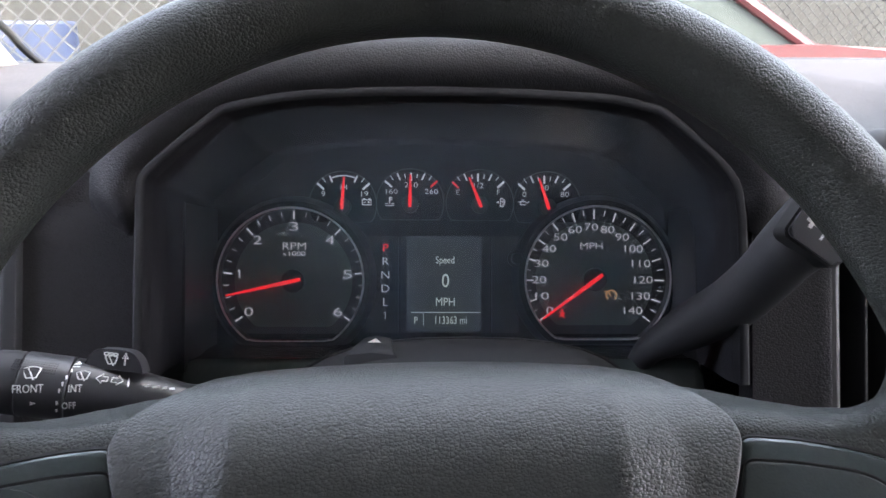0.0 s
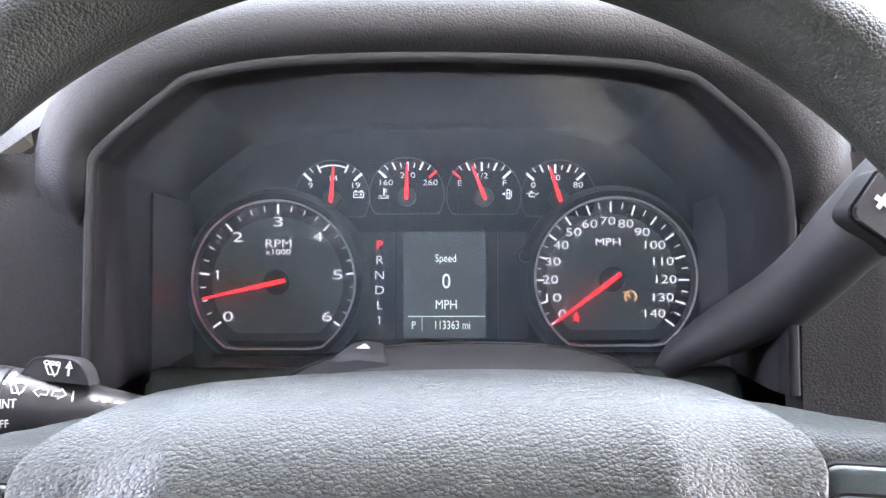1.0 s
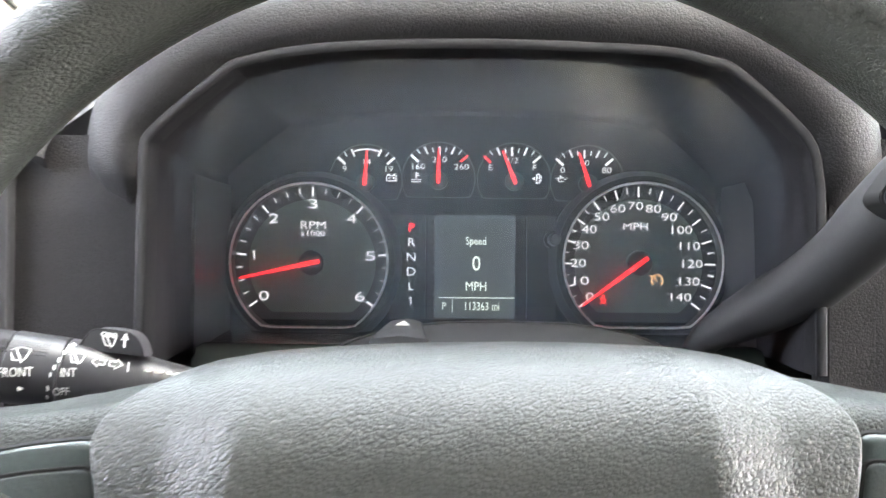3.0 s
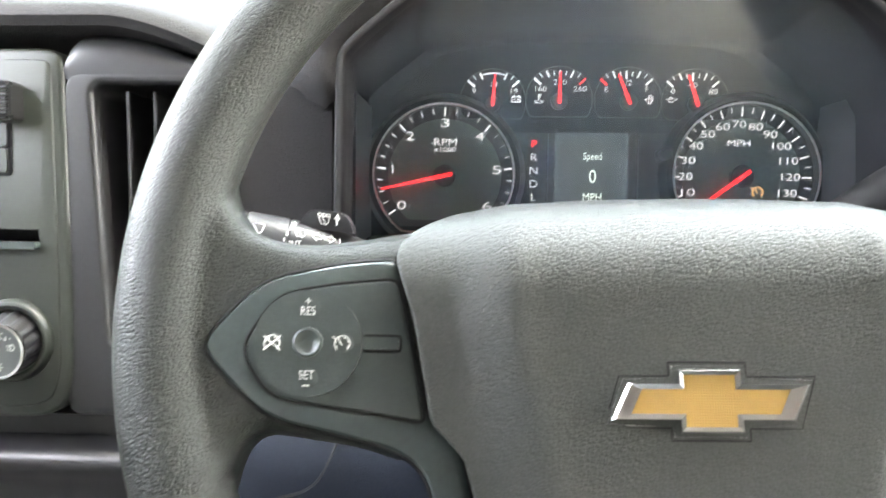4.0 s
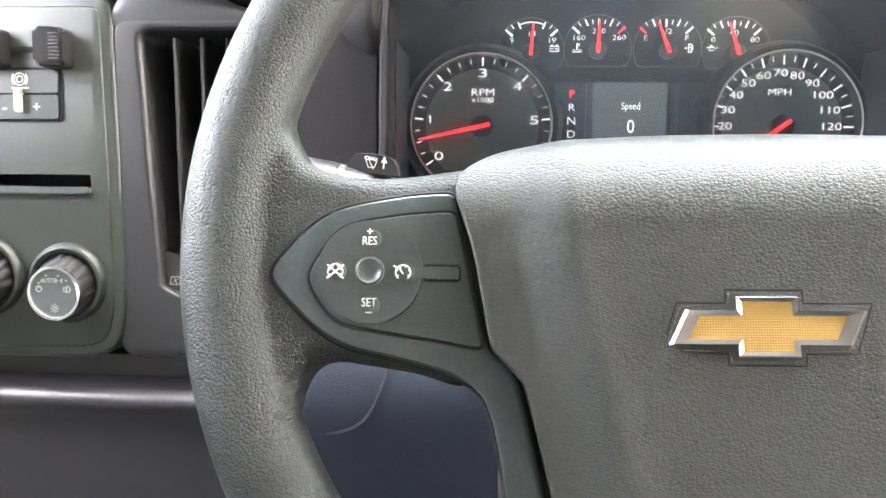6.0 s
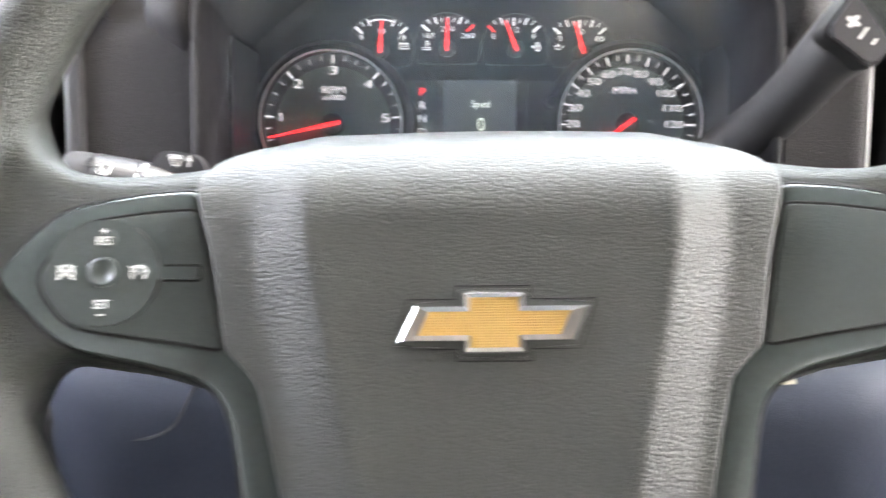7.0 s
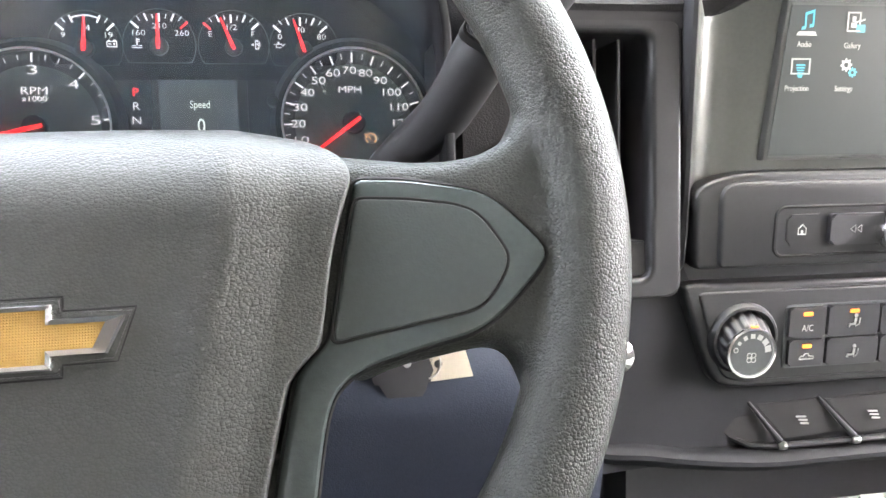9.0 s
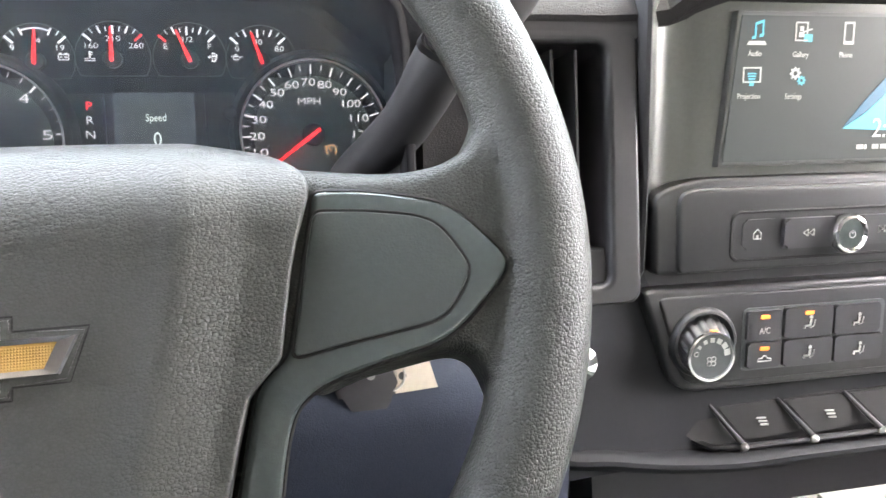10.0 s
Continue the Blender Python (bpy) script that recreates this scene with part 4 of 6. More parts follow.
    loft(bm, [[(0.222, 0.3920, z), (0.235, 0.3990, z), (0.262, 0.4040, z), (0.300, 0.408, z), (0.345, 0.418, z), (0.60, 0.424, z)] for z in (-0.118, -0.15, -0.19, -0.22, -0.245)], closed=False)
    part("right_filler", bm, COLUMN, dash, "dark plain panel beside the column")
    # passenger side
    bm = bmesh.new()
    box(bm, 0.585, 0.40, -0.22, 1.30, 0.44, 0.035, 0.01)
    part("passenger_panel", bm, HARD, dash)
    return dash


def vent_cap(x0, x1, y, z):
    """The brow over a vent: the surround goes on upwards and rolls back."""
    bm = bmesh.new()
    prof = [(0.004, -0.0045), (0.0003, -0.0035), (-0.0001, 0.002), (0.0, 0.007), (0.0006, 0.012), (0.0024, 0.017), (0.0062, 0.0215), (0.014, 0.0250), (0.07, 0.0262)]
    if x0 < 0:
        cols = ((0.0, 0.20), (0.0008, 0.50), (0.003, 0.76), (0.007, 0.92), (0.012, 0.99), (0.018, 1.0), (0.030, 0.95), (0.043, 0.83), (0.055, 0.66), (0.066, 0.47), (0.078, 0.29), (0.088, 0.17))
    else:
        cols = ((0.0, 0.35), (0.004, 0.62), (0.010, 0.84), (0.020, 0.98), (0.034, 1.06), (x1 - x0 - 0.012, 1.10), (x1 - x0 - 0.005, 1.08), (x1 - x0, 1.0))
    loft(bm, [[(x0 + dx, y + a, z + (b * f if b > 0 else b)) for a, b in prof] for dx, f in cols], closed=False)
    return bm


def air_vent(x0, x1, z0, z1, y, ox0, ox1, oz0, oz1, slats, label, slant=0.0):
    """A tall vent; slant moves the foot of its inner edge and slats sideways."""
    v = thing("air_vent", label, "air vent", group="dash vents")
    lean = lambda z: slant * max(0, (z1 - z) / (z1 - z0))
    hole = lambda d, r: [(x + (lean(z) if x < (x0 + x1) / 2 else 0), z) for x, z in rounded(x0 - d, z0 - d, x1 + d, z1 + d, r)]
    low = 0.018 if slant else 0.007
    hole_low = lambda d, r: [(x + (max(0, z0 + low - z) ** 2 / low * 0.7 if x < (x0 + x1) / 2 else 0), z) for x, z in hole(d, r)]
    outer = rounded(ox0, oz0, ox1, oz1, 0.008)
    grow_in = lambda pts, q: [(a[0] * (1 - q) + b[0] * q, a[1] * (1 - q) + b[1] * q) for a, b in zip(pts, hole_low(0.0, 0.006))]
    bm = bmesh.new()
    loft(bm, [[(x, d, z) for x, z in o] for o, d in ((outer, y + 0.03), (outer, y + 0.002), (grow_in(outer, 0.08), y + 0.0001), (grow_in(outer, 0.14), y), (hole_low(0.0044, 0.009), y), (hole_low(0.0040, 0.009), y), (hole_low(0.0026, 0.0085), y + 0.0004), (hole_low(0.0012, 0.0075), y + 0.0016), (hole_low(0.0003, 0.0065), y + 0.0036), (hole_low(0.0, 0.006), y + 0.0060), (hole_low(0.0, 0.006), y + 0.012))])
    part("surround", bm, HARD, v, sharp=50)
    part("cap", vent_cap(ox0, ox1, y, z1 + 0.0062), HARD, v, "rounded brow over the vent")
    bm = bmesh.new()
    inner = hole_low(0.0002, 0.006)
    loft(bm, [[(x, d, z) for x, z in inner] for d in (y + 0.0062, y + 0.048)])
    bm.verts.ensure_lookup_table()
    bm.faces.new(bm.verts[-len(inner):])
    part("duct", bm, VENT, v)
    for x in slats:
        bm = bmesh.new()
        loft(bm, [[(x + lean(z) * 0.75 + dx, y + dy, z) for dx, dy in ((-0.0006, 0.0050), (-0.0010, 0.0056), (-0.0010, 0.0075), (-0.0006, 0.040), (0.0006, 0.040), (0.0010, 0.0075), (0.0010, 0.0056), (0.0006, 0.0050))] for z in (z0 + 0.012, (z0 + z1) / 2, z1 - 0.003)], caps=True)
        part("slat", bm, HARD, v)
    bm = bmesh.new()
    fx = x0 + slant
    prism(bm, [(fx + 0.001, z0 + 0.008), (fx + 0.004, z0 + 0.001), (x1, z0 + 0.001), (x1, z0 + 0.0215), (fx + 0.018, z0 + 0.0215), (fx + 0.008, z0 + 0.0225), (fx + 0.001, z0 + 0.0265)], lambda x, z: y + 0.0045 + (z - z0) * 0.12, y + 0.05, 0.0012)
    part("foot", bm, HARD, v)
    if x0 < 0:
        bm = bmesh.new()
        lathe(bm, [(0.0055, 0), (0.0055, 0.006), (0.0045, 0.0075)], facing(x0 + 0.036, y + 0.016, -0.0475), 20)
        part("thumb_tab", bm, SILVER, v, "bright thumb tab")
        bm = bmesh.new()
        sx, sz, sy = fx + 0.0115, z0 + 0.0077, y + 0.0047
        corners = [(-0.0034, -0.0022), (0.0022, -0.0022), (0.0034, 0.0024), (-0.0022, 0.0024)]
        for a, b in list(zip(corners, corners[1:] + corners[:1])) + [(corners[0], corners[2]), ((-0.0008, 0.0024), (0.0008, -0.0022))]:
            sweep(bm, [(sx + a[0], sy, sz + a[1]), (sx + b[0], sy, sz + b[1])], 0.00022, 4)
        part("shut_sign", bm, PRINT_DIM, v, "pale vent shut sign")
    return v


def round_knob(name, x, y, z, r, depth, m, label, category, base=(0, 0), collar=1.34, collar_material=None):
    """A fluted knob with a bright rim on its face, on a dished base."""
    k = thing(name, label, category, m=m)
    f = facing(x, y, z)
    bm = bmesh.new()
    lathe(bm, [(r * collar, -0.003), (r * collar, 0.0008), (r * (collar - 0.04), 0.0028), (r * (collar - 0.11), 0.0044), (r * (collar - 0.20), 0.0048), (r * 1.14, 0.0034), (r * 1.08, 0.0005), (r * 0.4, 0.0005)], f @ pose(*base, 0), 48)
    part("base_ring", bm, collar_material or SATIN, k)
    bm = bmesh.new()
    n = 112
    slip = lambda h: Vector((base[0], base[1], 0)) * (1 - h / depth)
    ring = lambda q, h, cut: [f @ (slip(h) + Vector(((r * q - cut * flute(k)) * math.cos(2 * math.pi * k / n), (r * q - cut * flute(k)) * math.sin(2 * math.pi * k / n), h))) for k in range(n)]
    flute = lambda k: 1.0 if k % 7 < 2 else 0.45 if k % 7 in (2, 6) else 0.0
    loft(bm, [ring(*q) for q in ((1.07, 0.0008, 0.0012), (1.06, depth * 0.4, 0.0012), (0.99, depth - 0.002, 0.0010), (0.95, depth - 0.0003, 0.0002), (0.90, depth, 0), (0.2, depth, 0))], caps=True)
    part("grip", bm, DARK, k, "fluted black grip")
    bm = bmesh.new()
    lathe(bm, [(r * 0.95, depth - 0.001), (r * 0.95, depth + 0.0012), (r * 0.86, depth + 0.0014), (r * 0.83, depth + 0.0002)], f, 48, cap=False)
    part("bright_rim", bm, CHROME, k)
    bm = bmesh.new()
    lathe(bm, [(r * 0.85, depth - 0.001), (r * 0.85, depth + 0.0004), (r * 0.02, depth + 0.0004)], f, 48)
    part("face", bm, GLOSS, k)
    return k, f @ pose(0, 0, depth + 0.0008)


def cut_out(ob, x0, y0, z0, x1, y1, z1):
    """Cuts a box-shaped pocket out of a part's mesh."""
    bm = bmesh.new()
    box(bm, x0, y0, z0, x1, y1, z1)
    me = bpy.data.meshes.new("cutter")
    bm.to_mesh(me)
    bm.free()
    cutter = new("cutter", me)
    cutter.matrix_world = ob.matrix_world
    mod = ob.modifiers.new("pocket", "BOOLEAN")
    mod.operation, mod.object, mod.solver = "DIFFERENCE", cutter, "EXACT"
    bpy.context.view_layer.update()
    cutter.matrix_world = ob.matrix_world
    bpy.context.view_layer.update()
    done = bpy.data.meshes.new_from_object(ob.evaluated_get(bpy.context.evaluated_depsgraph_get()))
    ob.modifiers.remove(mod)
    bpy.data.objects.remove(cutter)
    old, ob.data = ob.data, done
    bpy.data.meshes.remove(old)


def left_switches():
    p = thing("lighting_control_console", "greenish grey plastic dash console of lighting switches", "switch console")
    out = [(-0.62, 0.036), (-0.325, 0.036), (-0.3165, 0.034), (-0.3142, 0.026), (-0.3135, 0.006), (-0.3105, -0.089), (-0.3098, -0.138), (-0.314, -0.156), (-0.322, -0.1625), (-0.334, -0.165), (-0.62, -0.167)]
    bm = bmesh.new()
    fore = lambda x, z, d: (x, -d, z)
    rounded_plate(bm, soften(inset(out, 0.0035), 0.008), lambda x, z: -0.3805, -0.41, 0.0012, fore)
    panel = part("panel", bm, PANEL, p)
    big = [(x + (0.003 if x > -0.5 else 0), z + (0.003 if z > 0 else -0.003)) for x, z in out]
    bm = bmesh.new()
    rounded_plate(bm, soften(big, 0.010), lambda x, z: -0.3815, -0.412, 0.0035, fore)
    border = part("border", bm, PANEL, p, "rounded border of the switch panel")
    for ob in (panel, border):
        cut_out(ob, -0.60, 0.370, -0.0690, -0.3250, 0.404, -0.0615)
    bm = bmesh.new()
    box(bm, -0.602, 0.4015, -0.0700, -0.3240, 0.4045, -0.0605)
    part("slot_back", bm, TUNNEL, p)
    bm = bmesh.new()
    prism(bm, rounded(-0.60, -0.0724, -0.3245, -0.0684, 0.001), 0.3765, 0.383, 0.0012, seg=3)
    part("slot_lip", bm, SATIN, p)
    # slide dimmers
    for x in (-0.3405, -0.3775):
        bm = bmesh.new()
        prism(bm, rounded(x - 0.0075, -0.0025, x + 0.0075, 0.0190, 0.003), lambda xx, zz: 0.3665 + (0.0030 if xx > x else 0.0), 0.381, 0.0022, seg=3)
        th = part("slider", bm, RUBBER, p, "ribbed black thumb slider")
        bm = bmesh.new()
        for k in range(8):
            z = 0.0012 + 0.0019 * k
            box(bm, x + 0.0005, 0.3672 + 0.0002, z, x + 0.0058, 0.3702, z + 0.0009, 0.0002, 1)
        part("ribs", bm, DARK, th)
    # flat dark strip on the panel in place of the slot's inner shade
    bm = bmesh.new()
    box(bm, -0.60, 0.3799, 0.0070, -0.334, 0.382, 0.0100)
    part("slide_slot_shade", bm, TUNNEL, p)
    # trailer brake rocker
    # flat dark plate drawn as the shaded well round the rockers
    bm = bmesh.new()
    prism(bm, rounded(-0.3840, -0.0320, -0.3400, -0.0015, 0.0025), 0.3799, 0.383)
    part("rocker_well_shade", bm, TUNNEL, p)
    for z0, z1 in ((-0.0158, -0.0032), (-0.0303, -0.0170)):
        bm = bmesh.new()
        prism(bm, rounded(-0.3822, z0, -0.3418, z1, 0.0012), 0.3786, 0.383, 0.0006)
        part("rocker", bm, PANEL, p)
    bm = bmesh.new()
    prism(bm, rounded(-0.3655, -0.0268, -0.3627, -0.0136, 0.0010), 0.3745, 0.380, 0.0008)
    part("rocker_tab", bm, PRINT_DIM, p, "pale plastic tab")
    bm = bmesh.new()
    sweep(bm, [(-0.3640 + 0.0034 * math.cos(a), 0.3784, -0.0082 + 0.0034 * math.sin(a)) for a in [2 * math.pi * k / 24 for k in range(24)]], 0.0004, 4, closed=True)
    sweep(bm, [(-0.3640 + 0.0018 * math.cos(a), 0.3784, -0.0082 + 0.0018 * math.sin(a)) for a in [2 * math.pi * k / 24 for k in range(24)]], 0.0004, 4, closed=True)
    for s in (-1, 1):
        sweep(bm, [(-0.3640 + s * 0.0046 * math.cos(a), 0.3784, -0.0082 + 0.0046 * math.sin(a)) for a in [radians(-40 + 80 * k / 8) for k in range(9)]], 0.0004, 4)
    box(bm, -0.3690, 0.3782, -0.0133, -0.3590, 0.3787, -0.0127)
    part("brake_sign", bm, PRINT_DIM, p)
    word("plus_sign", "+", 0.0062, facing(-0.3545, 0.3783, -0.0240), PRINT_DIM, p)
    word("minus_sign", "-", 0.0080, facing(-0.3735, 0.3783, -0.0238), PRINT_DIM, p)
    k, f = round_knob("headlight_knob", -0.3397, 0.3805, -0.1276, 0.0160, 0.0150, D, "fluted black headlight knob with silver rim", "knob", (-0.0006, 0.0039), 1.46, PANEL)
    f = f @ Matrix.Diagonal((0.93, 0.93, 1, 1))
    word("auto_print", "AUTO", 0.0028, f @ pose(-0.0036, 0.0076, 0), PRINT_DIM, k, 0.8)
    bm = bmesh.new()
    for x, z in ((-0.0092, 0.0062), (-0.0044, 0.0106), (0.0030, 0.0106), (0.0080, 0.0078)):
        lathe(bm, [(0.0005, 0), (0.0005, 0.0003)], f @ pose(x, z, 0), 8)
    for i in range(8):
        a = math.pi * i / 4
        sweep(bm, [f @ Vector((0.0004 + 0.0017 * math.cos(a), -0.0092 + 0.0017 * math.sin(a), 0)), f @ Vector((0.0004 + 0.0029 * math.cos(a), -0.0092 + 0.0029 * math.sin(a), 0))], 0.0003, 4)
    sweep(bm, [f @ Vector((0.0004 + 0.0010 * math.cos(a), -0.0092 + 0.0010 * math.sin(a), 0)) for a in [2 * math.pi * q / 12 for q in range(12)]], 0.0003, 4, closed=True)
    sweep(bm, [f @ Vector((-0.0092 + 0.0018 * math.cos(a), 0.0026 + 0.0018 * math.sin(a), 0)) for a in [radians(120 + 300 * q / 14) for q in range(15)]], 0.0003, 4)
    sweep(bm, [f @ Vector((-0.0092, 0.0047, 0)), f @ Vector((-0.0092, 0.0029, 0))], 0.0003, 4)
    for q in range(4):
        sweep(bm, [f @ Vector((0.0058, 0.0012 + 0.0009 * q, 0)), f @ Vector((0.0074, 0.0009 + 0.0009 * q, 0))], 0.0002, 4)
    sweep(bm, [f @ Vector(v) for v in ((0.0082, 0.0043, 0), (0.0082, 0.0006, 0), (0.0098, 0.0009, 0), (0.0106, 0.0024, 0), (0.0098, 0.0040, 0))], 0.00035, 4, closed=True)
    for q in (-1, 1):
        sweep(bm, [f @ Vector((0.0034 + q * 0.0006, 0.0076, 0)), f @ Vector((0.0034 + q * 0.0020, 0.0090, 0)), f @ Vector((0.0034 + q * 0.0020, 0.0064, 0))], 0.0003, 4, closed=True)
    part("lamp_signs", bm, PRINT_DIM, k)
    round_knob("dash_knob", -0.3890, 0.3805, -0.1245, 0.0160, 0.0150, D, "fluted black dash knob", "knob", (-0.0006, 0.0039), 1.46, PANEL)


dashboard()
air_vent(-0.2955, -0.2310, -0.1300, 0.0190, 0.3835, -0.3120, -0.2200, -0.1660, 0.0250, (-0.2782, -0.2626, -0.2474), "tall dash air vent with upright slats and thumb tab", 0.0040)
air_vent(0.2120, 0.2745, -0.1240, 0.0180, 0.3930, 0.2040, 0.2945, -0.1360, 0.0260, (0.2270, 0.2422, 0.2572), "tall dash air vent with upright slats")
left_switches()


# ---- column, stalk, gear lever, keys ----
def steering_column():
    col = thing("steering_column", "dark plastic steering column shroud behind the wheel", "steering column")
    hub, way = Vector((-0.007, 0.2383, -0.080)), Vector((0, 0.966, -0.259))
    up = Vector((0, 0.259, 0.966))

    def section(s, w, h0, h1):
        out = []
        for k in range(40):
            a = 2 * math.pi * k / 40
            c, n = math.cos(a), math.sin(a)
            h = h1 if n > 0 else h0
            far = min(max((s - 0.10) / 0.05, 0), 1)
            wide = w * (1 + 0.40 * far * max(0, n) ** 0.5)
            out.append(hub + way * s + Vector((0.020 * far * max(0, n) ** 0.5, 0, 0)) + Vector((1, 0, 0)) * wide * math.copysign(abs(c) ** 0.75, c) + up * h * math.copysign(abs(n) ** 0.75, n))
        return out
    bm = bmesh.new()
    loft(bm, [section(*q) for q in ((0.036, 0.040, 0.045, 0.026), (0.038, 0.052, 0.056, 0.034), (0.060, 0.062, 0.062, 0.042), (0.110, 0.072, 0.066, 0.056), (0.118, 0.074, 0.067, 0.059), (0.135, 0.078, 0.069, 0.066), (0.150, 0.081, 0.070, 0.0725), (0.160, 0.083, 0.071, 0.0755), (0.170, 0.084, 0.071, 0.0770), (0.190, 0.084, 0.072, 0.0785), (0.215, 0.085, 0.074, 0.0795), (0.26, 0.086, 0.076, 0.081))], caps=True)
    part("shroud", bm, COLUMN, col)
    for s in (0.152, 0.186):
        h = 0.0730 if s < 0.16 else 0.0783
        bm = bmesh.new()
        sweep(bm, section(s, 0.083, 0.071, h)[3:18], 0.0007, 6)
        part("seam", bm, RUBBER, col)
    at = lambda x, s, h: hub + Vector((x + 0.007, 0, 0)) + way * s + up * h
    bm = bmesh.new()
    ends = ((-0.0495, -0.0235, 0.1165, 0.0590), (-0.0485, -0.0245, 0.1180, 0.0606), (-0.0465, -0.0262, 0.132, 0.0664), (-0.0440, -0.0280, 0.150, 0.0730))
    loft(bm, [[at(x0, s, h - 0.02), at(x0, s, h - 0.001), at(x0 + 0.001, s, h), at((x0 + x1) / 2, s, h + 0.0012), at(x1 - 0.001, s, h), at(x1, s, h - 0.001), at(x1, s, h - 0.02)] for x0, x1, s, h in ends], caps=True)
    hz = part("hazard_button", bm, COLUMN, col, "hazard button with white triangle")
    bm = bmesh.new()
    q = [at(-0.0392, 0.1310, 0.0675), at(-0.0330, 0.1310, 0.0675), at(-0.0361, 0.1395, 0.0709)]
    loft(bm, [q, [v + up * 0.0003 for v in q]], caps=True)
    part("triangle", bm, PRINT_DIM, hz)
    # ignition lock
    bm = bmesh.new()
    lathe(bm, [(0.017, 0), (0.017, 0.010), (0.013, 0.013), (0.006, 0.013)], pose(0.078, 0.345, -0.118, 90, 0, 50), 28)
    part("ignition_lock", bm, DARK, col)


def wiper_stalk():
    st = thing("wiper_stalk", "black column stalk with white wiper and signal signs", "stalk")
    ax = [Vector(v) for v in ((-0.2300, 0.3478, -0.0602), (-0.1700, 0.3635, -0.0708), (-0.1270, 0.3760, -0.0795), (-0.060, 0.392, -0.0900))]
    size = ((-0.2040, 0.0151), (-0.1832, 0.0152), (-0.168, 0.0150), (-0.155, 0.0138), (-0.145, 0.0120), (-0.130, 0.0102), (-0.060, 0.0098))

    def at(x):
        k = 0 if x < ax[1].x else 1 if x < ax[2].x else 2
        return ax[k] + (ax[k + 1] - ax[k]) * ((x - ax[k].x) / (ax[k + 1].x - ax[k].x))

    def bar(name, spec, material, label=""):
        bm = bmesh.new()
        sweep(bm, [at(x) for x, r in spec], [r for x, r in spec], 36)
        return part(name, bm, material, st, label)
    bar("end_cap", ((-0.2150, 0.0090), (-0.2142, 0.0125), (-0.2120, 0.0143), (-0.2060, 0.0150), (-0.2016, 0.0150), (-0.2010, 0.0144)), LEVER, "smooth grey end cap")
    bar("wiper_ring", ((-0.2008, 0.0148), (-0.2002, 0.0154), (-0.1812, 0.0154), (-0.1806, 0.0148)), DARK, "knurled wiper ring")
    bar("arm", ((-0.1804, 0.0144), (-0.1798, 0.0152)) + size[2:], DARK)

    def on(x, dz, lift=0.0004):
        """A print pose on the arm's driver side."""
        p = at(x)
        r = float(np.interp(x, [q[0] for q in size], [q[1] for q in size])) + 0.0003
        a = math.asin(max(-1, min(1, dz / r)))
        yaw = math.degrees(math.atan2(0.026, 0.0975))
        return pose(p.x, p.y - (r * math.cos(a)) * 1.035 - lift, p.z + dz, 90 - math.degrees(a), 0, yaw)
    # knurled band on the ring's top
    for j in range(5):
        bm = bmesh.new()
        for k in range(17):
            m = on(-0.1992 + 0.00108 * k, 0.0090 + 0.0013 * j - 0.00009 * j * j, 0.0)
            vs = [m @ Vector(v) for v in ((-0.0004, -0.0004, -0.0006), (0.0004, -0.0004, -0.0006), (0.0004, 0.0004, -0.0006), (-0.0004, 0.0004, -0.0006))]
            us = [m @ Vector(v) for v in ((-0.0003, -0.0003, 0.0005), (0.0003, -0.0003, 0.0005), (0.0003, 0.0003, 0.0005), (-0.0003, 0.0003, 0.0005))]
            loft(bm, [vs, us], caps=True)
        tagged(part("knurls", bm, LEVER, st), kind="stuff")
    # tab behind the arm
    bm = bmesh.new()
    tab_out = curve([(-0.1730, -0.0576), (-0.1720, -0.0558), (-0.1683, -0.0508), (-0.1645, -0.0493), (-0.1560, -0.0499), (-0.1500, -0.0514), (-0.1466, -0.0550), (-0.1452, -0.0588), (-0.1446, -0.0610)], 4, closed=False)
    prism(bm, tab_out, 0.3568, 0.3660, 0.0006)
    tab = part("flag_tab", bm, DARK, st, "thin grey tab with wiper sign")
    bm = bmesh.new()
    sweep(bm, [(x, 0.3567, z) for x, z in tab_out[3:-3]], 0.00035, 5)
    part("tab_edge", bm, LEVER, tab)
    word("front_print", "FRONT", 0.0038, on(-0.1912, 0.0012), PRINT, st, 0.74)
    word("int_print", "INT", 0.0036, on(-0.1722, 0.0038), PRINT, st, 0.74)
    word("off_print", "OFF", 0.0034, on(-0.1748, -0.0045), PRINT, st, 0.74)

    def wiper_sign(m, s, bold=0.11):
        bm = bmesh.new()
        for a, b in (((-1, 0.5), (-0.55, -0.7)), ((-0.55, -0.7), (0.55, -0.7)), ((0.55, -0.7), (1, 0.5)), ((0.3, -1.0), (-0.4, 0.6))):
            sweep(bm, [m @ Vector((a[0] * s, a[1] * s, 0)), m @ Vector((b[0] * s, b[1] * s, 0))], s * bold, 4)
        sweep(bm, [m @ Vector((x * s, (0.5 + 0.3 * (1 - x * x)) * s, 0)) for x in [-1 + 0.2 * k for k in range(11)]], s * bold, 4)
        return bm
    part("wiper_sign", wiper_sign(on(-0.1908, 0.0085), 0.0038, 0.08), PRINT, st)
    part("wiper_sign", wiper_sign(on(-0.1703, 0.0098), 0.0030, 0.09), PRINT, st)
    bm = wiper_sign(pose(-0.1594, 0.3563, -0.0542, 90, 0, 0), 0.0029)
    for k in range(3):
        sweep(bm, [(-0.1618 + 0.0022 * k + 0.0010 * math.cos(q), 0.3563, -0.0514 - 0.0003 * k + 0.0008 * math.sin(q)) for q in [math.pi * 2 * j / 10 for j in range(10)]], 0.0003, 4, closed=True)
    f = pose(-0.1527, 0.3563, -0.0542, 90, 0, 0)
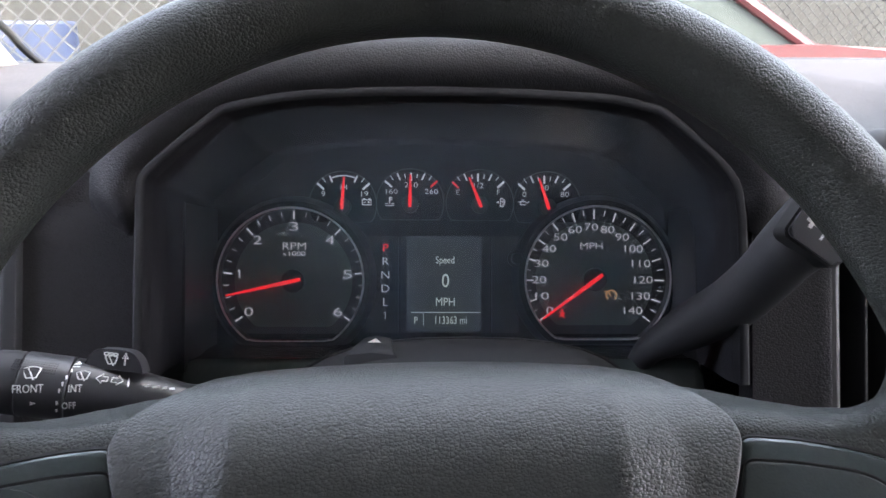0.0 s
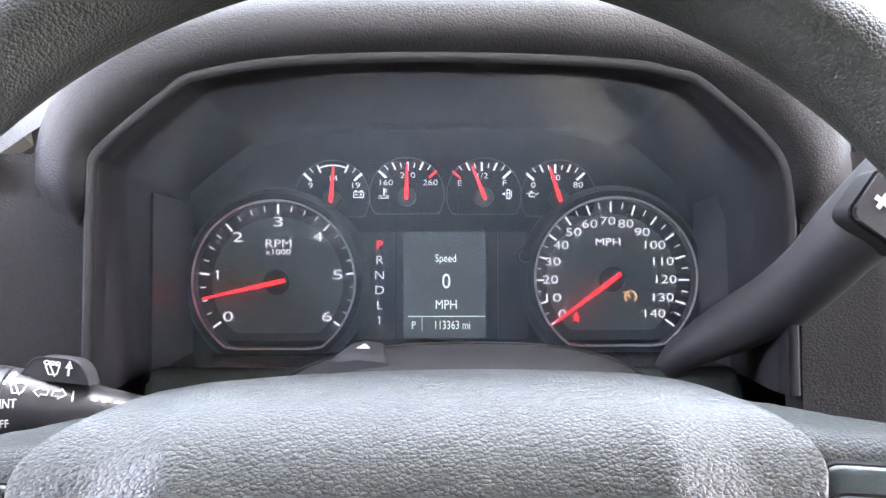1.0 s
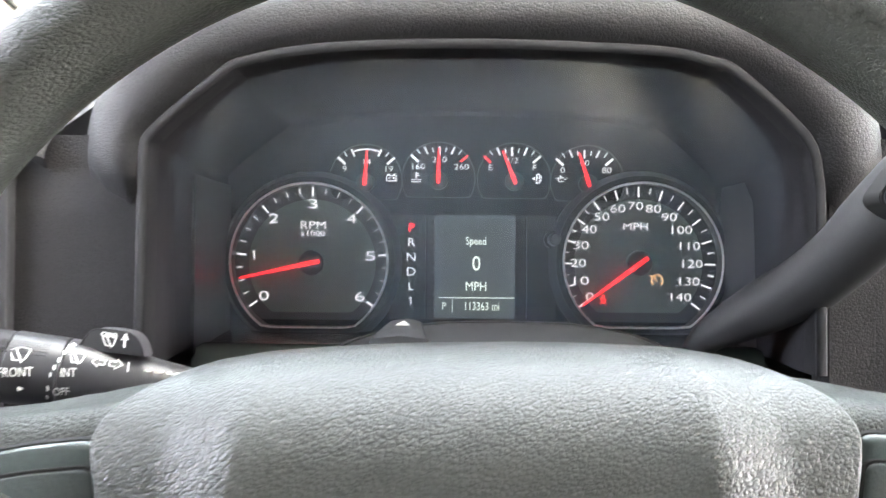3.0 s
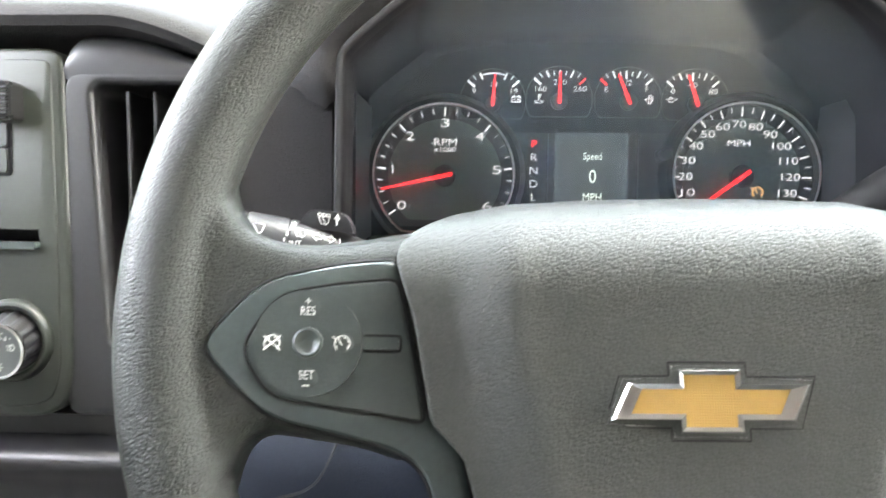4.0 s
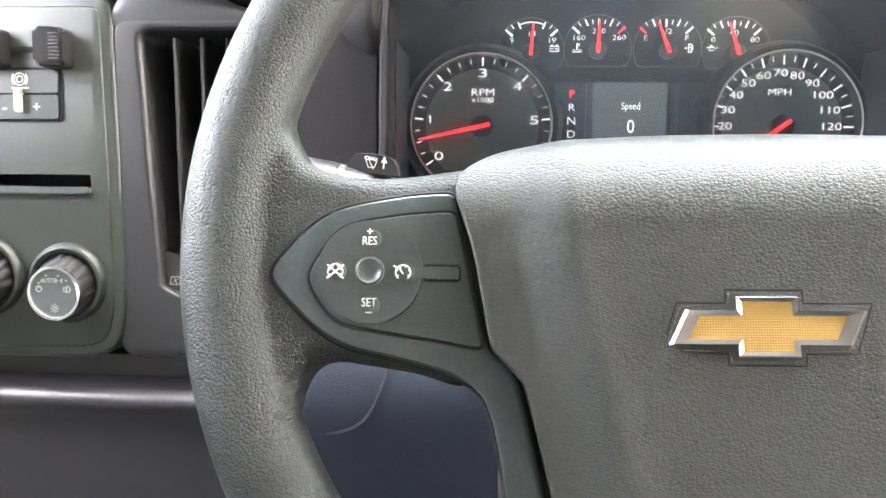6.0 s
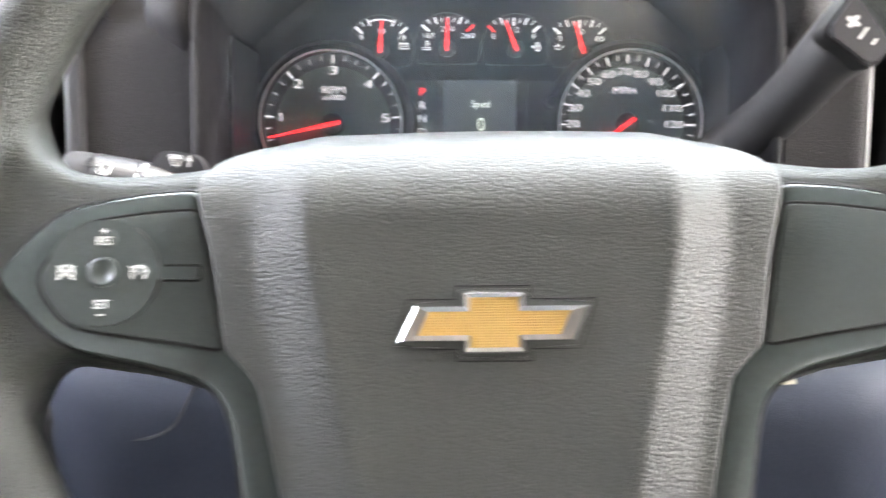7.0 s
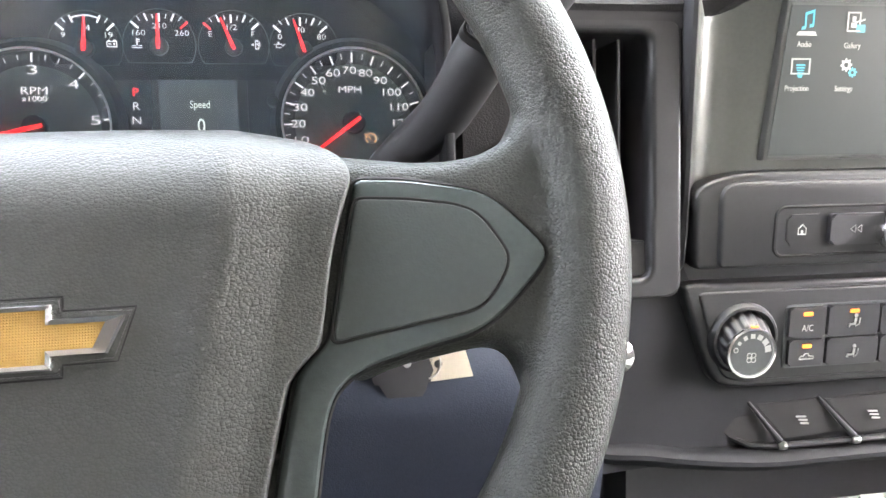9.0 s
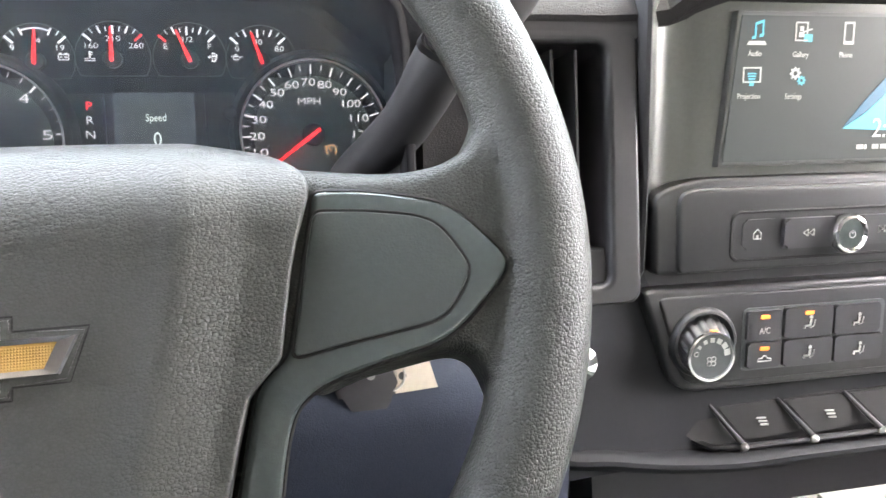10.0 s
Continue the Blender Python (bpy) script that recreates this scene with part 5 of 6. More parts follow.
    sweep(bm, [f @ Vector((-0.0004, -0.0028, 0)), f @ Vector((0, 0.0018, 0))], 0.00045, 4)
    sweep(bm, [f @ Vector(v) for v in ((-0.0014, 0.0006, 0), (0.0002, 0.0030, 0), (0.0012, 0.0004, 0))], 0.0004, 4, closed=True)
    part("wash_sign", bm, PRINT, tab)
    for x0, s in ((-0.1600, -1), (-0.1584, 1)):
        m = on(x0, 0.0100, 0.0012)
        bm = bmesh.new()
        pts = [(0, 0.0009), (0.0022, 0.0009), (0.0022, 0.0019), (0.0046, 0), (0.0022, -0.0019), (0.0022, -0.0009), (0, -0.0009)]
        sweep(bm, [on(x0 + s * x, 0.0096 + z, 0.0013).translation for x, z in pts], 0.00030, 4, closed=True)
        part("signal_arrow", bm, PRINT, st)
    m = on(-0.1516, 0.0092, 0.0012)
    part("beam_arrow", sweep(bmesh.new(), [m @ Vector((0, -0.0024, 0)), m @ Vector((0, 0.0024, 0))], 0.0004, 4), PRINT, st)
    marks = [(-0.1745 - 0.0010 * k, 0.0142 - 0.0030 * k, 0.0007 - 0.00006 * k, 0.0012) for k in range(5)] + [(-0.1795, -0.0036, 0.0006, 0.0013), (-0.1803, -0.0075, 0.0006, 0.0010)]
    marks += [(-0.1745 - 0.0001 * k, 0.0128 + 0.0010 * k, 0.0022, 0.00035) for k in range(2)]
    for x, dz, w, h in marks:
        w, h = w * 0.75, h * 0.8
        m = on(x, min(dz, 0.0143))
        vs = [m @ Vector(v) for v in ((-w, -h, 0), (w, -h, 0), (w, h, 0), (-w, h, 0))]
        part("index_mark", loft(bmesh.new(), [vs, [m @ Vector(v) for v in ((-w, -h, 0.0002), (w, -h, 0.0002), (w, h, 0.0002), (-w, h, 0.0002))]], caps=True), PRINT, st)
    for x, w in ((-0.1445, 0.0016), (-0.1405, 0.0018), (-0.1368, 0.0010), (-0.1338, 0.0012)):
        m = on(x, 0.0085, 0.0011)
        part("lamp_sign", sweep(bmesh.new(), [m @ Vector((-w, 0, 0)), m @ Vector((w, 0, 0))], 0.0007, 4), PRINT, st)
    m = on(-0.1895, -0.0052)
    vs = [(-0.0011, -0.0010), (0.0012, 0.0), (-0.0011, 0.0010)]
    part("pointer", loft(bmesh.new(), [[m @ Vector((x, z, h)) for x, z in vs] for h in (0, 0.0002)], caps=True), PRINT, st)


def gear_lever():
    gl = thing("gear_lever", "dark grey column gear lever with plus-minus button", "gear lever")
    pts = [(0.1085, 0.4460, -0.0838, 0.0081), (0.1138, 0.4370, -0.0696, 0.0075), (0.1181, 0.4280, -0.0579, 0.0083), (0.1282, 0.4180, -0.0488, 0.0110), (0.1409, 0.4080, -0.0396, 0.0135), (0.1516, 0.3900, -0.0286, 0.0142), (0.1599, 0.3720, -0.0147, 0.0143), (0.1662, 0.3600, -0.0021, 0.0154), (0.1761, 0.3520, 0.0097, 0.0176), (0.1883, 0.3470, 0.0232, 0.0181), (0.1998, 0.3430, 0.0361, 0.0173), (0.2075, 0.3400, 0.0448, 0.0140), (0.2115, 0.3380, 0.0491, 0.0075)]
    path = curve(pts, 4, closed=False)
    bm = bmesh.new()
    sweep(bm, [p[:3] for p in path], [p[3] for p in path], 32)
    part("arm", bm, LEVER, gl)
    m = Matrix(((0.813, 0.582, 0, 0.1528), (0, 0, -1, 0.3320), (-0.582, 0.813, 0, 0.0063), (0, 0, 0, 1))) @ Matrix.Diagonal((1.073, 1.073, 1.073, 1))
    put = lambda x, z, d: m @ Vector((x, z, d ))
    b = part("tap_button", prism(bmesh.new(), rounded(0.0, 0.0, 0.0255, 0.0200, 0.0035), 0.0012, -0.012, 0.0012, put=put), DARK, gl, "black rocker button with plus and minus")
    part("button_joint", prism(bmesh.new(), rounded(-0.0012, -0.0012, 0.0267, 0.0212, 0.0042), -0.0006, -0.012, 0.0004, put=put), RUBBER, gl)
    for q in ((-0.0029, -0.0009, 0.0029, 0.0009), (-0.0009, -0.0029, 0.0009, 0.0029)):
        vs = [(q[0], q[1]), (q[2], q[1]), (q[2], q[3]), (q[0], q[3])]
        part("plus_print", loft(bmesh.new(), [[put(0.0064 + x, 0.0100 + z, h) for x, z in vs] for h in (0.0010, 0.00145)], caps=True), PRINT, b)
    for x, l in ((0.0130, 0.0030), (0.0190, 0.0016)):
        part("minus_print", loft(bmesh.new(), [[put(x + a, 0.0086 + z, h) for a, z in ((-0.0005, -l), (0.0005, -l), (0.0005, l), (-0.0005, l))] for h in (0.0010, 0.00150)], caps=True), PRINT, b)


def keys():
    k = thing("car_key", "black car key and fob with pale card tag in the ignition", "keys")
    bm = bmesh.new()
    prism(bm, curve([(0.103, -0.150), (0.120, -0.147), (0.136, -0.150), (0.1375, -0.168), (0.130, -0.179), (0.112, -0.176)], 3), 0.3560, 0.3680, 0.002)
    part("fob", bm, DARK, k)
    bm = bmesh.new()
    lathe(bm, [(0.0022, 0), (0.0022, 0.001)], facing(0.1245, 0.3565, -0.1575), 16)
    part("fob_badge", bm, PRINT_DIM, k)
    tag = [(0.1363, -0.1514), (0.1548, -0.1500), (0.1596, -0.1669), (0.1371, -0.1684)]
    bm = bmesh.new()
    prism(bm, tag, 0.3580, 0.3588)
    part("card_tag", bm, PAPER, k, "pale card tag with a punched hole")
    bm = bmesh.new()
    lathe(bm, [(0.0021, 0), (0.0021, 0.0004)], facing(0.1410, 0.3579, -0.1592), 16)
    part("tag_hole", bm, DARK, k)
    bm = bmesh.new()
    sweep(bm, [(0.1335 + 0.0085 * math.cos(a), 0.3575 + 0.002 * math.sin(2 * a), -0.1580 + 0.0085 * math.sin(a)) for a in [2 * math.pi * q / 32 for q in range(32)]], 0.0006, 6, closed=True)
    part("ring", bm, SILVER, k, "thin steel key ring")


steering_column()
wiper_stalk()
gear_lever()
keys()
bm = bmesh.new()
lathe(bm, [(0.006, -0.012), (0.009, -0.008), (0.0125, 0.0), (0.0125, 0.004), (0.0105, 0.0085), (0.0060, 0.0112), (0.0008, 0.0120)], facing(0.2500, 0.3920, -0.1680, 0), 28)
piece("chrome_knob", bm, CHROME, "round chrome knob on the dark dash panel", "knob")


# ---- centre stack: local y into the dash, z up its face ----
STACK = D @ pose(0, 0.395, -0.05, 6.28, 0, 0)


outward = lambda x, z, d: (x, -d, z)


def centre_stack():
    c = thing("centre_stack", "charcoal centre stack housing with stepped mouldings", "dash console", m=STACK)
    bm = bmesh.new()
    loft(bm, [[(0.2940, 0.012, z), (0.2955, 0.003, z), (0.2975, -0.001, z), (0.2995, -0.0018, z), (0.3015, 0.000, z), (0.3040, 0.005, z), (0.3100, 0.0095, z), (0.3200, 0.0105, z), (0.3320, 0.0075, z), (0.345, 0.0025, z), (0.520, 0.0025, z), (0.545, 0.0100, z), (0.556, 0.006, z), (0.563, 0.002, z), (0.568, 0.010, z)] for z in (-0.026, 0.02, 0.06, 0.105)], closed=False)
    part("screen_housing", bm, HOUSING, c, "smooth grey housing round the screen")
    bm = bmesh.new()
    edge = curve([(0.2985, 0.11), (0.2990, 0.03), (0.2995, -0.02), (0.2990, -0.06), (0.2980, -0.074), (0.2960, -0.086)], 5, closed=False)
    loft(bm, [[(x + dx, dy + 0.8 * max(0, -0.068 - z), z) for x, z in edge] for dx, dy in ((-0.0050, 0.012), (-0.0040, 0.003), (-0.0022, -0.0015), (0.0, -0.0028), (0.0018, -0.0012), (0.0034, 0.004), (0.0075, 0.012))], closed=False)
    part("edge_bead", bm, HARD, c, "rounded edge of the stack")
    # radio shelf
    out = [(0.3055, -0.0720), (0.3030, -0.0255), (0.3070, -0.0205), (0.3180, -0.0160), (0.3300, -0.0135), (0.3440, -0.0120), (0.5250, -0.0120), (0.5500, -0.016), (0.5600, -0.0235), (0.5600, -0.0720)]
    part("radio_shelf", rounded_plate(bmesh.new(), soften(out, 0.006), lambda x, z: 0.004, -0.02, 0.0040, outward), HARD, c)
    out = [(0.3200, -0.0710), (0.3185, -0.0265), (0.3215, -0.0205), (0.3300, -0.0180), (0.5300, -0.0180), (0.5390, -0.0205), (0.5430, -0.0265), (0.5430, -0.0710)]
    part("radio_front", rounded_plate(bmesh.new(), soften(out, 0.005), lambda x, z: 0.0070, 0.0, 0.0030, outward), HARD, c)
    part("shadow_gap", prism(bmesh.new(), [(0.300, -0.083), (0.564, -0.083), (0.564, -0.070), (0.300, -0.070)], 0.006, 0.03), DARK, c)
    # climate panel in a raised border
    out = [(0.2985, -0.0800), (0.2990, -0.0880), (0.3060, -0.1050), (0.3170, -0.1360), (0.3235, -0.1450), (0.3350, -0.1490), (0.525, -0.1490), (0.5380, -0.1450), (0.5450, -0.1360), (0.5600, -0.1000), (0.5640, -0.0800)]
    part("climate_border", rounded_plate(bmesh.new(), soften(out, 0.008), lambda x, z: 0.006, -0.03, 0.0035, outward), HARD, c)
    ins = [(0.3075, -0.0850), (0.3100, -0.0930), (0.3235, -0.1340), (0.3290, -0.1410), (0.3380, -0.1435), (0.522, -0.1435), (0.5320, -0.1410), (0.5380, -0.1340), (0.5540, -0.0930), (0.5560, -0.0850)]
    part("climate_panel", rounded_plate(bmesh.new(), soften(ins, 0.006), lambda x, z: 0.0075, 0.0, 0.0016, outward), HARD, c)
    return c


def touch_screen():
    s = thing("touch_screen", "dusty dark touch screen showing small menu icons", "screen", m=STACK)
    out = [(0.3452, -0.0060), (0.5095, -0.0060), (0.5045, 0.0862), (0.3538, 0.0862)]
    part("bezel", prism(bmesh.new(), out, -0.0034, 0.010, 0.0004), SCREEN_EDGE, s)
    ins = [(0.3480, -0.0030), (0.5060, -0.0030), (0.5015, 0.0835), (0.3562, 0.0835)]
    part("glass", prism(bmesh.new(), ins, -0.0040, 0.0), SCREEN, s, "dim grey-blue glass")
    y = -0.0045
    f = lambda x, z: pose(x, y, z + 0.05, 90, 0, 0)
    rows = [("Audio", 0.3655, 0.0237, 0.0114), ("Gallery", 0.3967, 0.0240, 0.0108), ("Phone", 0.4284, 0.0232, 0.0106), ("Projection", 0.3630, -0.0020, -0.0137), ("Settings", 0.3936, -0.0021, -0.0140)]
    for t, x, zi, zt in rows:
        word("menu_word", t, 0.0033, f(x, zt), SCREEN_WHITE, s, 0.80)
    def ic(rects, x, z, sz, m, n):
        bm = bmesh.new()
        for q in rects:
            prism(bm, [(x + a * sz, z + 0.05 + b * sz) for a, b in q], y, y + 0.0003)
        part(n, bm, m, s)
    R = lambda a, b, c, d: [(a, b), (c, b), (c, d), (a, d)]
    ic([[(-1, -1.1), (1, -1.1), (0.8, -0.75), (-0.8, -0.75)]], 0.3665, 0.0237, 0.0066, SCREEN_WHITE, "icon_base")
    ic([R(-0.35, -0.5, -0.2, 0.8), R(0.45, -0.3, 0.6, 1.1), [(-0.35, 0.6), (0.6, 0.9), (0.6, 1.15), (-0.35, 0.85)], [(-0.65, -0.7), (-0.25, -0.65), (-0.2, -0.35), (-0.6, -0.4)], [(0.15, -0.5), (0.55, -0.45), (0.6, -0.15), (0.2, -0.2)]], 0.3670, 0.0240, 0.0062, SCREEN_BLUE, "note_icon")
    ic([R(-1, -0.9, 0.5, -0.75), R(-1, 0.9, 0.5, 1.05), R(-1, -0.9, -0.85, 1.05), R(0.35, -0.2, 0.5, 1.05), R(-0.55, -0.5, 0.05, 0.0), R(-0.45, 0.1, -0.05, 0.6), [(-0.05, -0.05), (1.0, 0.25), (1.0, 0.4), (-0.05, 0.1)]], 0.3980, 0.0240, 0.0058, SCREEN_WHITE, "gallery_icon")
    ic([R(0.1, -0.95, 1.05, -0.2)], 0.3980, 0.0240, 0.0058, SCREEN_BLUE, "clip_icon")
    ic([R(-0.55, -1, -0.4, 1.1), R(0.45, -1, 0.6, 1.1), R(-0.55, -1, 0.6, -0.7), R(-0.55, 0.9, 0.6, 1.1)], 0.4296, 0.0234, 0.0064, SCREEN_WHITE, "phone_icon")
    ic([R(-1, -0.6, 1, -0.45), R(-1, 0.75, 1, 0.9), R(-1, -0.6, -0.85, 0.9), R(0.85, -0.6, 1, 0.9)], 0.3645, -0.0020, 0.0062, SCREEN_WHITE, "projection_icon")
    ic([[(-0.5, 0.2), (0.5, 0.2), (0.4, 0.35), (-0.4, 0.35)], [(-0.45, -0.05), (0.45, -0.05), (0.4, 0.1), (-0.4, 0.1)], [(-0.35, -0.3), (0.35, -0.3), (0.35, -0.15), (-0.35, -0.15)], [(-0.2, -0.9), (0.2, -0.9), (0.3, -0.4), (-0.3, -0.4)]], 0.3645, -0.0020, 0.0062, SCREEN_BLUE, "waves_icon")
    for x, z, r, m, n in ((0.3940, -0.0002, 0.0040, SCREEN_WHITE, "gear_icon"), (0.3985, -0.0045, 0.0030, SCREEN_BLUE, "small_gear_icon")):
        bm = bmesh.new()
        pts = []
        for k in range(32):
            a = 2 * math.pi * k / 32
            q = r * (1.0 if k % 4 < 2 else 0.74)
            pts.append((x + q * math.cos(a), z + 0.05 + q * math.sin(a)))
        ring = [(x + r * 0.35 * math.cos(2 * math.pi * k / 32), z + 0.05 + r * 0.35 * math.sin(2 * math.pi * k / 32)) for k in range(32)]
        loft(bm, [[(a, y, b) for a, b in pts], [(a, y, b) for a, b in ring]])
        part(n, bm, m, s, sharp=0)
    ic([[(-0.1, -0.02), (0.5, 0.34), (1.2, 0.92), (1.2, 1.34), (0.5, 0.66)]], 0.4330, -0.0330, 0.026, SCREEN_DIM, "swoosh")
    ic([[(-0.1, -0.04), (1.2, -0.10), (1.2, 0.90), (0.5, 0.32)]], 0.4330, -0.0330, 0.026, SCREEN_BLUE, "bright_swoosh")
    word("clock_word", "2:", 0.0120, pose(0.4570, y - 0.0003, 0.0154, 90, 0, 0), SCREEN_WHITE, s, 0.9)
    bm = bmesh.new()
    for x0, x1 in ((0.4415, 0.4437), (0.4442, 0.4464), (0.4472, 0.4490), (0.4530, 0.4550), (0.4556, 0.4576), (0.4590, 0.4640)):
        prism(bm, [(x0, 0.0028), (x1, 0.0028), (x1, 0.0058), (x0, 0.0058)], y - 0.0003, y)
    part("status_bars", bm, SCREEN_WHITE, s)


def radio_bar():
    r = thing("radio_controls", "recessed radio button bar with chrome volume knob", "radio", m=STACK)
    part("well", prism(bmesh.new(), rounded(0.3555, -0.0636, 0.5060, -0.0345, 0.006), -0.0074, -0.003, 0.0003), HARD, r)
    bm = bmesh.new()
    sweep(bm, [(x, -0.0070, z) for x, z in rounded(0.3550, -0.0641, 0.5065, -0.0340, 0.006)], 0.0012, 6, closed=True)
    part("well_edge", bm, RUBBER, r)
    for x0, x1, sign in ((0.3620, 0.3865, "home"), (0.3895, 0.4280, "back"), (0.4420, 0.4800, "next")):
        b = part("button", prism(bmesh.new(), rounded(x0, -0.0575, x1, -0.0385, 0.003), -0.0080 if sign == "home" else -0.0112, -0.004, 0.0012, seg=3), HARD if sign == "home" else DARK, r)
        cx, cz, y = {"home": 0.3722, "back": 0.4065, "next": 0.4610}[sign], -0.0478, -0.0083 if sign == "home" else -0.0115
        bm = bmesh.new()
        if sign == "home":
            sweep(bm, [(cx + a, y, cz + b2) for a, b2 in ((-0.0026, -0.003), (-0.0026, 0.0005), (0, 0.003), (0.0026, 0.0005), (0.0026, -0.003))], 0.0004, 4, closed=True)
            box(bm, cx - 0.0007, y - 0.0002, cz - 0.003, cx + 0.0007, y + 0.0002, cz - 0.0006)
        else:
            s = -1 if sign == "back" else 1
            for o in (-0.0018, 0.0024):
                sweep(bm, [(cx + s * (o - 0.0018), y, cz - 0.0022), (cx + s * (o - 0.0018), y, cz + 0.0022), (cx + s * (o + 0.0018), y, cz)], 0.00035, 4, closed=True)
        part("sign", bm, PRINT_DIM, b)
    f = pose(0.4325, -0.0068, -0.0492, 90, 0, 0) @ Matrix.Diagonal((0.92, 0.92, 1, 1))
    bm = bmesh.new()
    lathe(bm, [(0.0135, 0), (0.0135, 0.009), (0.0127, 0.0112), (0.0112, 0.0120), (0.0100, 0.0100)], f, 40, cap=False)
    k = part("volume_knob", bm, CHROME, r, "chrome ringed volume knob")
    bm = bmesh.new()
    lathe(bm, [(0.0103, 0.008), (0.0103, 0.0100), (0.0003, 0.0106)], f, 40)
    part("knob_face", bm, SATIN, k)
    bm = bmesh.new()
    sweep(bm, [f @ Vector((0.0024 * math.cos(a), 0.0024 * math.sin(a), 0.0113)) for a in [radians(120 + 300 * q / 16) for q in range(17)]], 0.0003, 4)
    sweep(bm, [f @ Vector((0, 0.0005, 0.0113)), f @ Vector((0, 0.0032, 0.0113))], 0.0003, 4)
    part("power_sign", bm, PRINT_DIM, k)


def climate():
    k, f = round_knob("fan_knob", 0.3375, -0.0072, -0.1205, 0.0168, 0.0122, STACK, "fluted black fan speed knob with silver rim", "knob", (0.0010, 0.0055), 1.36, HARD)
    bm = bmesh.new()
    for i in range(7):
        a = radians(170 - 160 * i / 6)
        q = f @ pose(0.0106 * math.cos(a), 0.0005 + 0.0106 * math.sin(a) * 0.95, 0, 0, 0, math.degrees(a))
        s = 0.0009 + 0.00018 * i
        if i:
            vs = [q @ Vector((x, z, 0)) for x, z in ((-s, -s), (s, -s), (s, s), (-s, s))]
            loft(bm, [vs, [q @ Vector((x, z, 0.0002)) for x, z in ((-s, -s), (s, -s), (s, s), (-s, s))]], caps=True)
        else:
            sweep(bm, [q @ Vector((0.0014 * math.cos(b), 0.0014 * math.sin(b), 0)) for b in [2 * math.pi * j / 14 for j in range(14)]], 0.0003, 4, closed=True)
    for i in range(4):
        a = radians(45 + 90 * i)
        sweep(bm, [f @ Vector((0.002 * math.cos(a) + 0.0015 * math.cos(b), -0.003 + 0.002 * math.sin(a) + 0.0015 * math.sin(b), 0)) for b in [2 * math.pi * j / 14 for j in range(14)]], 0.0003, 4, closed=True)
    part("fan_signs", bm, PRINT_DIM, k)
    bm = bmesh.new()
    q = pose(0.3392, -0.0185, -0.1050, 90, 0, 0)
    vs = [(-0.0022, -0.0011), (0.0022, -0.0011), (0.0022, 0.0011), (-0.0022, 0.0011)]
    loft(bm, [[q @ Vector((x, z, h)) for x, z in vs] for h in (-0.004, 0.0008)], caps=True)
    part("position_lamp", bm, ORANGE, k, "orange position lamp")
    p = thing("climate_buttons", "black climate button block with orange lamps", "buttons", m=STACK)
    cells = [(0.3678, 0.3925, -0.1163, -0.0968, True), (0.3688, 0.3932, -0.1345, -0.1177, True), (0.3945, 0.4298, -0.1162, -0.0962, True), (0.4312, 0.4658, -0.1166, -0.0968, False), (0.3950, 0.4310, -0.1352, -0.1175, False), (0.4325, 0.4690, -0.1355, -0.1178, False)]
    part("surround", prism(bmesh.new(), rounded(0.3662, -0.1365, 0.4708, -0.0952, 0.003), -0.0082, -0.003, 0.0005), GLOSS, p)
    for x0, x1, z0, z1, lamp in cells:
        b = part("button", prism(bmesh.new(), rounded(x0, z0, x1, z1, 0.0018), -0.0108, -0.006, 0.0009), DARK, p)
        cx, cz, y = (x0 + x1) / 2, (z0 + z1) / 2, -0.0110
        if lamp:
            part("lamp", prism(bmesh.new(), rounded(cx - 0.0034, z1 - 0.0052, cx + 0.0030, z1 - 0.0028, 0.0008), y - 0.0003, y + 0.001), ORANGE, b, "lit orange lamp")
        if x0 == 0.3678:
            word("ac_print", "A/C", 0.0042, pose(cx, y - 0.0001, cz - 0.0035, 90, 0, 0), PRINT_DIM, b, 0.8)
        else:
            bm = bmesh.new()
            if x0 < 0.39:
                sweep(bm, [(cx + a, y, cz - 0.003 + c) for a, c in ((-0.005, -0.001), (-0.004, 0.001), (-0.002, 0.001), (-0.001, 0.0025), (0.001, 0.0025), (0.0018, 0.001), (0.0048, 0.0005), (0.0048, -0.001))], 0.0005, 4, closed=True)
            else:
                lathe(bm, [(0.0013, 0), (0.0013, 0.0003)], pose(cx + 0.001, y, cz + 0.003, 90, 0, 0), 12)
                sweep(bm, [(cx + a, y, cz + c) for a, c in ((0.001, 0.0014), (0.0005, -0.0025), (-0.0030, -0.0025), (-0.0036, -0.0045))], 0.0009, 4)
                sweep(bm, [(cx + a, y, cz + c) for a, c in ((0.0042, 0.0012), (0.0036, -0.003), (0.0010, -0.0042))], 0.0004, 4)
            part("sign", bm, PRINT_DIM, b)


